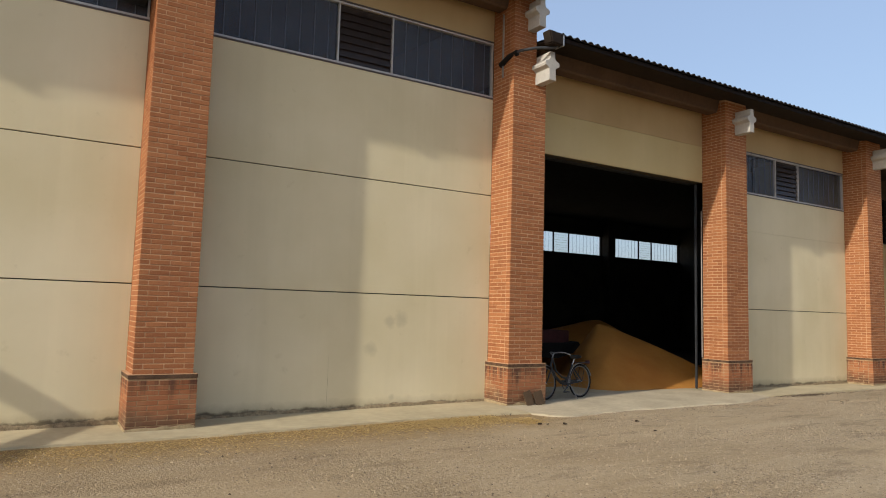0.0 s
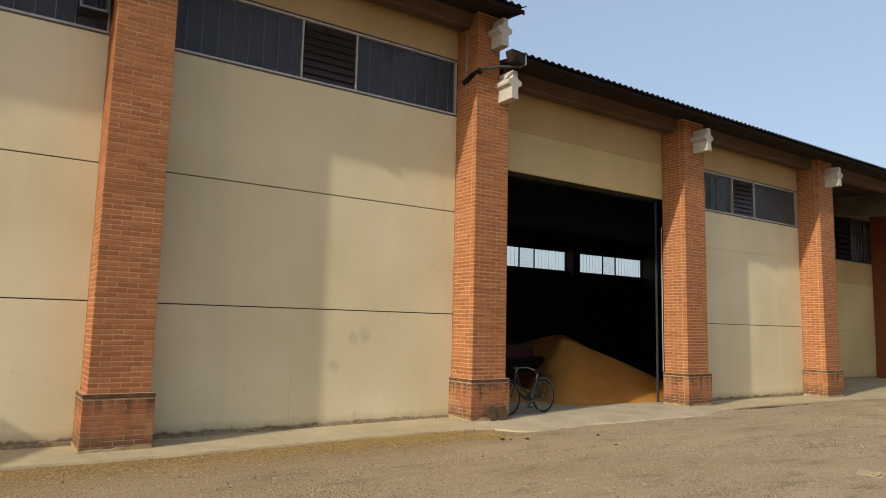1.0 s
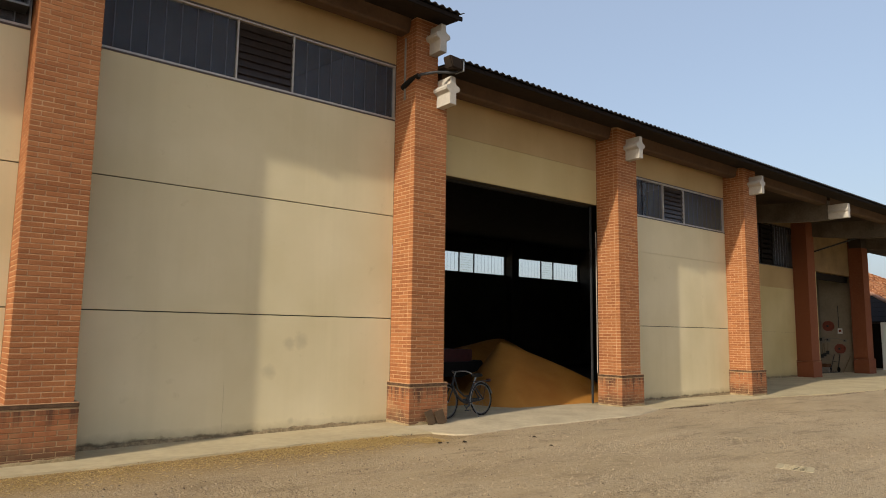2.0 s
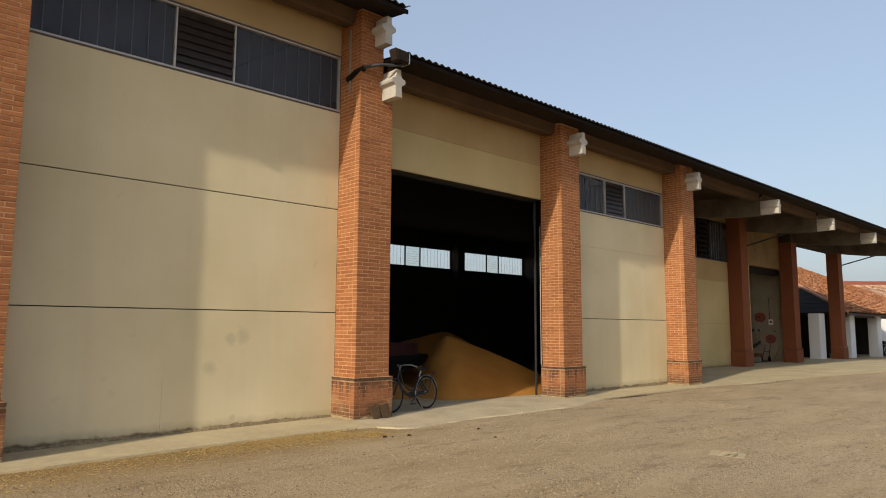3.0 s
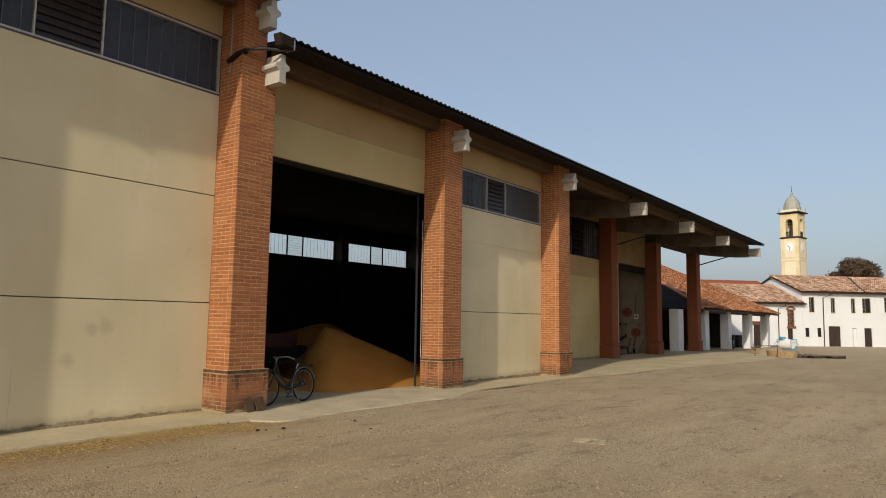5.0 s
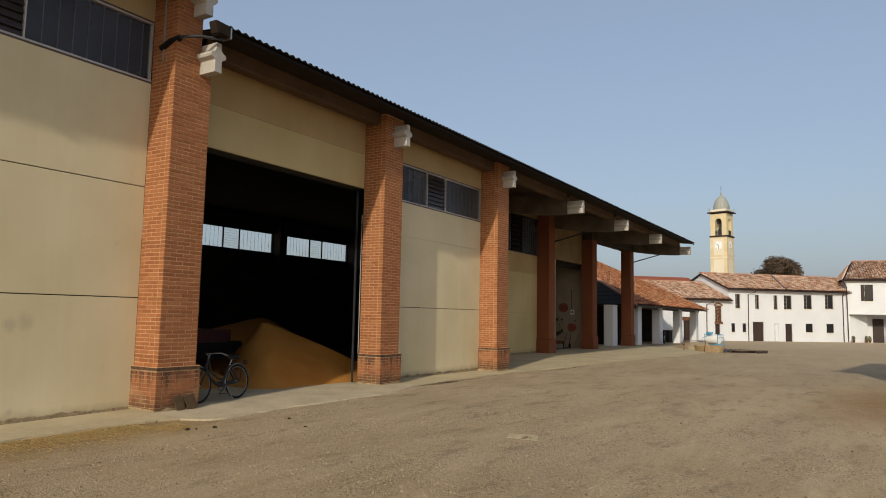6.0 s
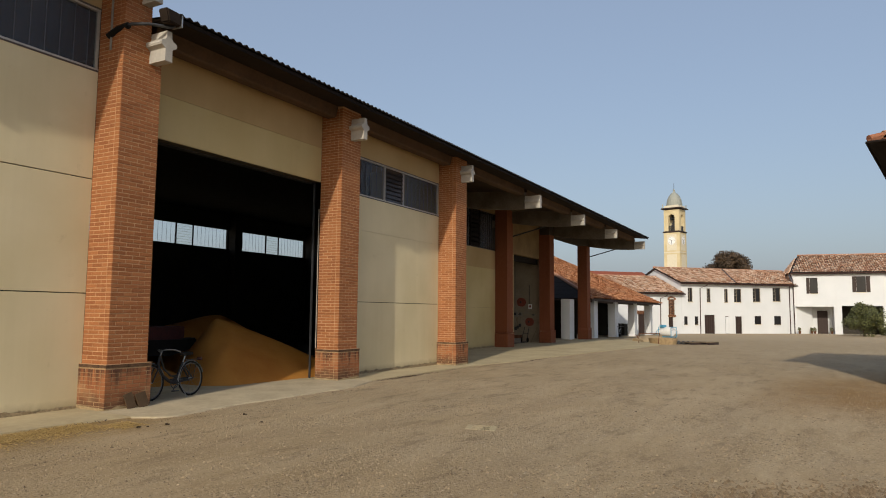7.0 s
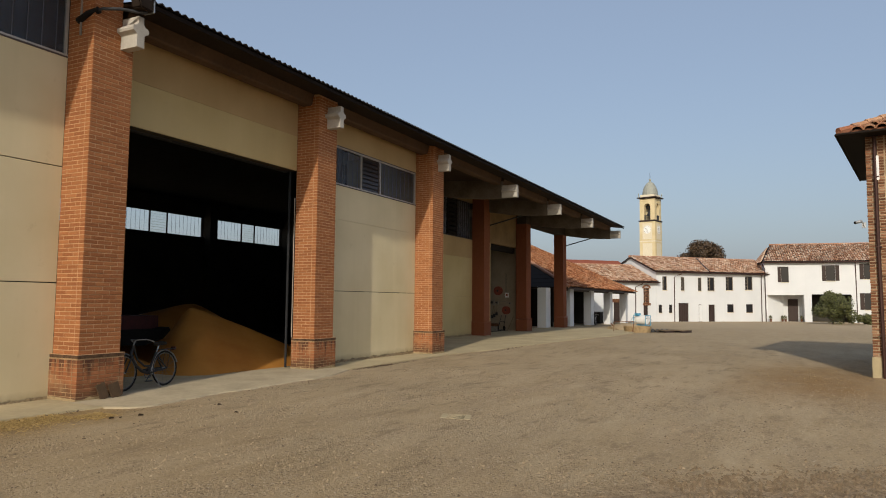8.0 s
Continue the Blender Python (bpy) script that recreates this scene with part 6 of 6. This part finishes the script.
bicycle((46.9, 3.7, ground_height(46.9, 3.7)), 12, 4, label="dark bicycle leaning by a white pillar of the shed")


def trough():
    g = -0.09
    t = thing("trough", "low ochre concrete trough with rusty rim in the yard", "trough", (33.0, -2.15, g), -119)
    bm = bmesh.new()
    n = 28
    ring = [[bm.verts.new((a * 0.88 * math.cos(2 * math.pi * k / n), a * 0.62 * math.sin(2 * math.pi * k / n), z)) for k in range(n)] for a, z in ((0.9, 0.0), (1.0, 0.34), (0.92, 0.34), (0.86, 0.1))]
    for a, b in zip(ring, ring[1:]):
        for k in range(n):
            bm.faces.new((a[k], a[(k + 1) % n], b[(k + 1) % n], b[k]))
    bm.faces.new(ring[0][::-1])
    bm.faces.new(ring[-1])
    part("tub", bm, TUBYELLOW, t)
    f = thing("trough_stand", "rusty bent iron stand over the trough", "stand", (33.0, -2.15, g), -119)
    bm = bmesh.new()
    tube(bm, [(-1.15, -0.7, 0), (-1.05, -0.7, 0.56), (0.35, -0.7, 0.62), (0.28, -0.75, 0.0)], 0.03, 6)
    tube(bm, [(-1.12, -0.7, 0.3), (-1.35, -0.7, 0.5)], 0.03, 6)
    part("rail", bm, RUST, f)
    p = thing("sprayer", "blue and white tractor sprayer tank with hoops", "sprayer", (36.6, -1.75, ground_height(37, -2.4)), -119)
    tank = lathe([(0.2, -0.75), (0.42, -0.7), (0.46, -0.5), (0.46, 0.5), (0.42, 0.7), (0.2, 0.75)], 18)
    bmesh.ops.rotate(tank, verts=tank.verts, matrix=Matrix.Rotation(radians(90), 3, "Y"))
    for v in tank.verts:
        v.co.z += 1.0
    part("tank", tank, WHITEPAINT, p, "cloudy white plastic tank")
    bm = bmesh.new()
    for x in (-0.85, 0.85):
        for y in (-0.45, 0.45):
            tube(bm, [(x, y, 0.45), (x, y, 1.45)], 0.04, 6)
        tube(bm, [(x, -0.45, 1.45), (x, 0.45, 1.45)], 0.04, 6)
        tube(bm, [(x, -0.45, 0.5), (x, 0.45, 0.5)], 0.04, 6)
    for y in (-0.45, 0.45):
        tube(bm, [(-0.85, y, 0.5), (0.85, y, 0.5)], 0.045, 6)
    tube(bm, [(-0.85, -0.45, 1.45), (0.1, -0.45, 1.45)], 0.04, 6)
    box(bm, -0.75, -0.25, -0.35, 0.15, 1.38, 1.66)
    part("sprayer_frame", bm, BLUEPAINT, p, "blue steel frame")
    for x in (-1.0, 1.0):
        part("hoop", torus(bmesh.new(), (x, -0.1, 0.8), 0.42, 0.03, 20, 24, 6), BLUEPAINT if x < 0 else STEEL, p)
    for x in (-0.8, 0.8):
        for y in (-0.4, 0.4):
            part("leg", bar([(x, y, 0), (x, y, 0.5)], 0.04, 6), DARKSTEEL, p)
    p.scale = (0.54, 0.54, 0.62)
    for k in range(2):
        q = thing("pallet", "dark flat wooden pallet lying on the grit", "pallet", (33.5 + 0.3 * k, -3.45 - 0.75 * k, g), -119 + 8 * k, group="pallets")
        for i in range(5):
            part("board", block(-0.6, 0.6, -0.5 + i * 0.22, -0.36 + i * 0.22, 0.14, 0.17), TIMBER, q)
        for i in range(3):
            part("runner", block(-0.6 + i * 0.53, -0.46 + i * 0.53, -0.5, 0.52, 0.0, 0.14), DARKWOOD, q)
    for k in range(4):
        o = mesh_object("clay_pipe", bar([(0, 0, 0), (0.6, 0.1, 0)], 0.095, 12), DARKSTEEL)
        o.location = (33.0 + 0.05 * k, -3.0 - 0.24 * k, ground_height(33, -4) + 0.10)
        tagged(o, "short dark pipe lying on the ground", "pipe", "pipes by the trough")
    heap = bmesh.new()
    bmesh.ops.create_icosphere(heap, subdivisions=3, radius=1)
    for v in heap.verts:
        v.co = Vector((v.co.x * 1.5, v.co.y * 1.1, max(-0.05, v.co.z * 0.4))) * (1 + 0.15 * noise.noise(v.co * 3))
    ob = mesh_object("earth_heap", heap, GROUND)
    ob.location = (36.5, -0.8, ground_height(36.5, 0) - 0.01)
    tagged(ob, "low heap of grey earth beside the trough", "earth heap")


trough()


# ---- old brick building ----
def brick_building():
    rb = thing("brick_building", "old weathered brick building with clay tile eaves", "building", (11.4, -11.44, -0.12), -8.8)
    H, Lx, Ly = 5.60, 6.0, 9.0
    part("wall", block(0.012, 0.3, -Ly, -0.012, -0.2, H), OLD_MORTAR, rb, "weathered brick wall")
    part("side_wall", block(0.3, Lx, -0.3, -0.012, -0.2, H), OLD_MORTAR, rb)
    part("side_wall", block(Lx, Lx + 0.3, -Ly, 0, -0.2, H), OLD_MORTAR, rb)
    part("side_wall", block(0.3, Lx, -Ly, -Ly + 0.3, -0.2, H), OLD_MORTAR, rb)
    w = rb.children[0]
    part("base", block(-0.022, 0.012, -1.4, 0.012, -0.1, 0.52, 0.008), APRON, rb, "pale cement render at the foot of the wall")
    rng = random.Random(5)
    shared, joined, n, k, z = {}, bmesh.new(), 0, 0, 0.05
    while z < H - 0.06:
        y, spans, q = 0.0, [], k
        while y > -3.2:
            long = 0.235 if q % 2 else 0.12      # stretchers and headers by turns
            spans.append((y - long, y))
            y, q = y - long - 0.014, q + 1
        for a, b in spans:
            a2, proud = a + rng.uniform(0, 0.012), rng.uniform(-0.006, 0.008)
            if n < 290 and b > -0.65:
                key = round(b - a, 2)
                if key not in shared:
                    shared[key] = brick_mesh("brick", 0.05, key - 0.012, 0.046, OLD_BRICK, 0.006)
                o = new("brick", shared[key])
                o.parent = w
                o.location = (proud - 0.006, a2, z + rng.uniform(-0.003, 0.003))
                n += 1
            else:
                box(joined, proud - 0.006, 0.05, a2, b - 0.012, z, z + 0.046)
        z, k = z + 0.063, k + 1
    tagged(part("brick_course", joined, OLD_BRICK_JOINED, w), kind="stuff")
    # roof: boarded eave and rows of curved tiles
    o = 0.50
    bm = bmesh.new()
    rise = 0.46
    hy = -Ly / 2
    pts = [(-o, o, H - 0.03), (Lx + o, o, H - 0.03), (Lx + o, -Ly - o, H - 0.03), (-o, -Ly - o, H - 0.03)]
    lo = [bm.verts.new(p) for p in pts]
    top = [bm.verts.new((p[0], p[1], p[2] + 0.05)) for p in pts]
    r1, r2 = bm.verts.new((3.0, -3.2, H + 0.02 + 3.5 * rise)), bm.verts.new((3.0, -5.8, H + 0.02 + 3.5 * rise))
    bm.faces.new(lo)
    for i in range(4):
        bm.faces.new((lo[i], lo[(i + 1) % 4], top[(i + 1) % 4], top[i]))
    bm.faces.new((top[0], top[1], r1))
    bm.faces.new((top[1], top[2], r2, r1))
    bm.faces.new((top[2], top[3], r2))
    bm.faces.new((top[3], top[0], r1, r2))
    bmesh.ops.recalc_face_normals(bm, faces=bm.faces)
    roof = part("roof", bm, NEARBLACK, rb, "dark boarded eaves under clay tiles")
    a = math.atan(rise)
    bed = bmesh.new()                # channel tiles under the curved ones
    for j in range(11):
        q = 0.31 * j
        y0, y1 = o - 0.99 * q, -Ly - o + 0.99 * q
        for d0, d1, z0, z1 in ((q - 0.02, q + 0.33, 0.075, 0.03),):
            box(bed, -o + d0 * math.cos(a), -o + d1 * math.cos(a), y1, y0, H + d0 * math.sin(a) + z1 - 0.005, H + d0 * math.sin(a) + z0)
    part("tile_bed", bed, TILE_BED, roof, "channel tiles under the covers")
    for j in range(11):
        verts_n = int((Ly + 2 * o - 0.7 - 0.62 * j) / 0.24)
        tile_row(roof, j, verts_n, o, Ly, H, a, rng)
    top_p, low_p = Vector((3.0, -3.2, H + 0.10 + 3.5 * rise)), Vector((-o + 0.02, o - 0.02, H + 0.055))
    for j in range(14):               # ridge tiles down the near hip
        p = low_p.lerp(top_p, j / 14)
        q = low_p.lerp(top_p, (j + 1.25) / 14)
        part("hip_tile", bar([p + Vector((0, 0, 0.02)), q], 0.085, 9, 0.07), TILE_PIECE, roof)
    part("gutter", bar([(-o - 0.03, o + 0.02, H - 0.01), (-o - 0.03, -Ly - o, H - 0.01)], 0.030, 8), NEARBLACK, rb, "thin dark gutter")
    part("gutter", bar([(-o, o + 0.03, H - 0.01), (Lx + o, o + 0.03, H - 0.01)], 0.030, 8), NEARBLACK, rb, "thin dark gutter")
    part("downpipe", bar([(-0.07, -0.20, H - 0.04), (-0.07, -0.20, 3.0), (-0.07, -0.23, 0.0)], 0.04, 10), COPPER, rb, "dark copper downpipe")
    for zz in (1.0, 3.0, 4.6):
        part("pipe_clip", block(-0.115, 0.0, -0.265, -0.155, zz, zz + 0.03), COPPER, rb)
    part("door_step", block(-1.3, -0.03, -2.6, -0.25, -0.12, 0.03, 0.02), APRON, rb, "worn pale concrete step")
    c = thing("security_camera", "small grey security camera on a wall arm", "security camera", (11.30, -11.35, 3.42), -8.8)
    part("arm", bar([(0.25, 0.0, -0.05), (-0.12, 0.0, -0.05), (-0.18, 0.0, 0.05)], 0.02, 6), STEEL, c)
    cam_bm = bar([(-0.02, 0.06, 0.13), (-0.20, 0.30, 0.06)], 0.07, 10)
    part("body", cam_bm, STEEL, c, "grey weatherproof housing")
    part("lens", bar([(-0.20, 0.30, 0.06), (-0.22, 0.325, 0.052)], 0.05, 10), RUBBER, c)
    part("plate", block(0.22, 0.26, -0.08, 0.08, -0.15, 0.1), STEEL, c)
    c.scale = (0.52, 0.52, 0.52)
    l = thing("strip_lamp", "pale tubular wall lamp fixed upright", "lamp", (11.36, -11.55, 4.42), -8.8)
    part("tube", bar([(-0.05, -0.12, 0), (-0.05, -0.12, 0.56)], 0.036, 10), WHITEPAINT, l)
    part("mount", block(-0.03, 0.03, -0.15, -0.09, 0.05, 0.5), STEEL, l)


def tile_row(roof, j, n, o, Ly, H, a, rng):
    """One row of curved tiles along the near eave; the lowest rows are pieces of their own."""
    for i in range(n):
        y = o - 0.40 - 0.31 * j - i * 0.24
        d = j * 0.31
        x, z = -o - 0.07 + d * math.cos(a), H - 0.005 + d * math.sin(a)
        t = new("tile", ROOF_TILE[rng.randrange(3)])
        t.parent = roof
        t.matrix_basis = Matrix.Translation((x, y + rng.uniform(-0.012, 0.012), z + rng.uniform(0.0, 0.015))) @ Matrix.Rotation(-a, 4, "Y") @ Matrix.Rotation(radians(rng.uniform(-3, 3)), 4, "Z")


def tile_meshes():
    out = []
    for k in range(3):
        bm = bmesh.new()
        segs, rings = 7, []
        for e, r in ((0.0, 0.125), (0.40, 0.10)):
            for th in (0.0, 0.028):
                rings.append([bm.verts.new((e, (r - th) * math.cos(math.pi * s / segs), (r - th) * 0.78 * math.sin(math.pi * s / segs) + (0.035 if e == 0 else 0))) for s in range(segs + 1)])
        fo, fi, bo, bi = rings
        for s in range(segs):
            bm.faces.new((fo[s], fo[s + 1], bo[s + 1], bo[s]))
            bm.faces.new((fi[s], bi[s], bi[s + 1], fi[s + 1]))
            bm.faces.new((fo[s], fi[s], fi[s + 1], fo[s + 1]))
        me = bpy.data.meshes.new("tile")
        bm.to_mesh(me)
        bm.free()
        me.materials.append(TILE_PIECE)
        out.append(me)
    return out


def m_tile_piece():
    m, nt, bsdf = material("clay_tile_piece", 0.9)
    r = nt.nodes.new("ShaderNodeObjectInfo").outputs["Random"]
    col = ramp(nt, r, [(0.0, (0.19, 0.07, 0.038)), (0.5, (0.32, 0.13, 0.07)), (1.0, (0.47, 0.285, 0.17))])
    v = world_coords(nt)
    col = mix(nt, col, (0.16, 0.12, 0.09), grey(nt, noise_tex(nt, v, 6, 5.0), 0.5, 0.7, 0, 0.6))
    base(nt, bsdf, col)
    bump(nt, bsdf, noise_tex(nt, v, 60, 3.0), 0.4, 0.006)
    return m


TILE_PIECE = m_tile_piece()
TILE_BED = plain("shaded_channel_tile", (0.19, 0.085, 0.05), 0.9, var=0.4, scale=6)
ROOF_TILE = tile_meshes()
brick_building()


# ---- plants ----
def leaves(name, parent, blobs, n, size, mat, seed):
    """A crown of small leaves, thick near the outside of overlapping clumps, with gaps between them."""
    rng = random.Random(seed)
    verts, faces = [], []
    for _ in range(n):
        c, r = blobs[rng.randrange(len(blobs))]
        d = Vector((rng.gauss(0, 1), rng.gauss(0, 1), rng.gauss(0, 1))).normalized()
        rad = r * (1 - 0.45 * rng.random() ** 2)
        p = Vector(c) + d * rad * (1 + 0.25 * noise.noise(d * 3 + Vector(c)))
        u = Vector((rng.gauss(0, 1), rng.gauss(0, 1), rng.gauss(0, 1))).normalized()
        w = u.cross(d + Vector((0.01, 0, 0))).normalized()
        s = size * rng.uniform(0.6, 1.3)
        b = len(verts)
        verts += [p - u * s, p + w * s * 0.5 + d * s * 0.15, p + u * s, p - w * s * 0.5 + d * s * 0.15]
        faces.append((b, b + 1, b + 2, b + 3))
    me = bpy.data.meshes.new(name)
    me.from_pydata([tuple(v) for v in verts], [], faces)
    me.materials.append(mat)
    ob = new(name, me)
    ob.parent = parent
    return ob


def plant(name, label, category, at, blobs, n, size, mat, trunk, seed):
    t = thing(name, label, category, at)
    rng = random.Random(seed + 50)
    bm = bmesh.new()
    r, h = trunk
    tube(bm, [(0, 0, -0.2), (0.05 * h, 0, h * 0.5), (0, 0.04 * h, h)], r, 8, r * 0.6)
    for c, rr in blobs[::2]:
        tube(bm, [(0, 0.02 * h, h * 0.8), tuple((Vector((0, 0, h)) + Vector(c)) * 0.5 + Vector((0, 0, -0.1 * h))), c], r * 0.45, 6, r * 0.12)
    part("trunk", bm, BARK, t)
    crown = leaves("crown", t, blobs, n, size, mat, seed)
    return t


def clumps(n, w, d, h0, h1, r0, r1, seed):
    rng = random.Random(seed)
    out = []
    for _ in range(n):
        a, q, f = rng.uniform(0, 2 * math.pi), math.sqrt(rng.random()), rng.random()
        s = math.sqrt(max(0.05, 1 - f * f))
        out.append(((w * q * s * math.cos(a), d * q * s * math.sin(a), h0 + (h1 - h0) * f), rng.uniform(r0, r1)))
    return out


plant("laurel_bush", "large rounded olive green laurel bush before the farmhouse", "bush", (77.0, -14.2, -0.5), clumps(40, 2.5, 2.0, 0.4, 3.0, 0.35, 0.8, 3), 10000, 0.11, LEAF, (0.12, 0.8), 4)
plant("low_shrub", "low green shrub at the foot of the farmhouse", "bush", (77.6, -17.4, -0.5), clumps(12, 1.2, 0.9, 0.3, 0.8, 0.25, 0.4, 5), 2200, 0.10, LEAF, (0.06, 0.3), 6)
plant("chestnut_tree", "round brown autumn tree behind the farmhouse roofs", "tree", (114.0, 2.3, -0.5), clumps(50, 4.6, 4.6, 6.6, 11.6, 0.7, 1.5, 7), 20000, 0.19, LEAF_AUTUMN, (0.35, 6.0), 8)

house_details()
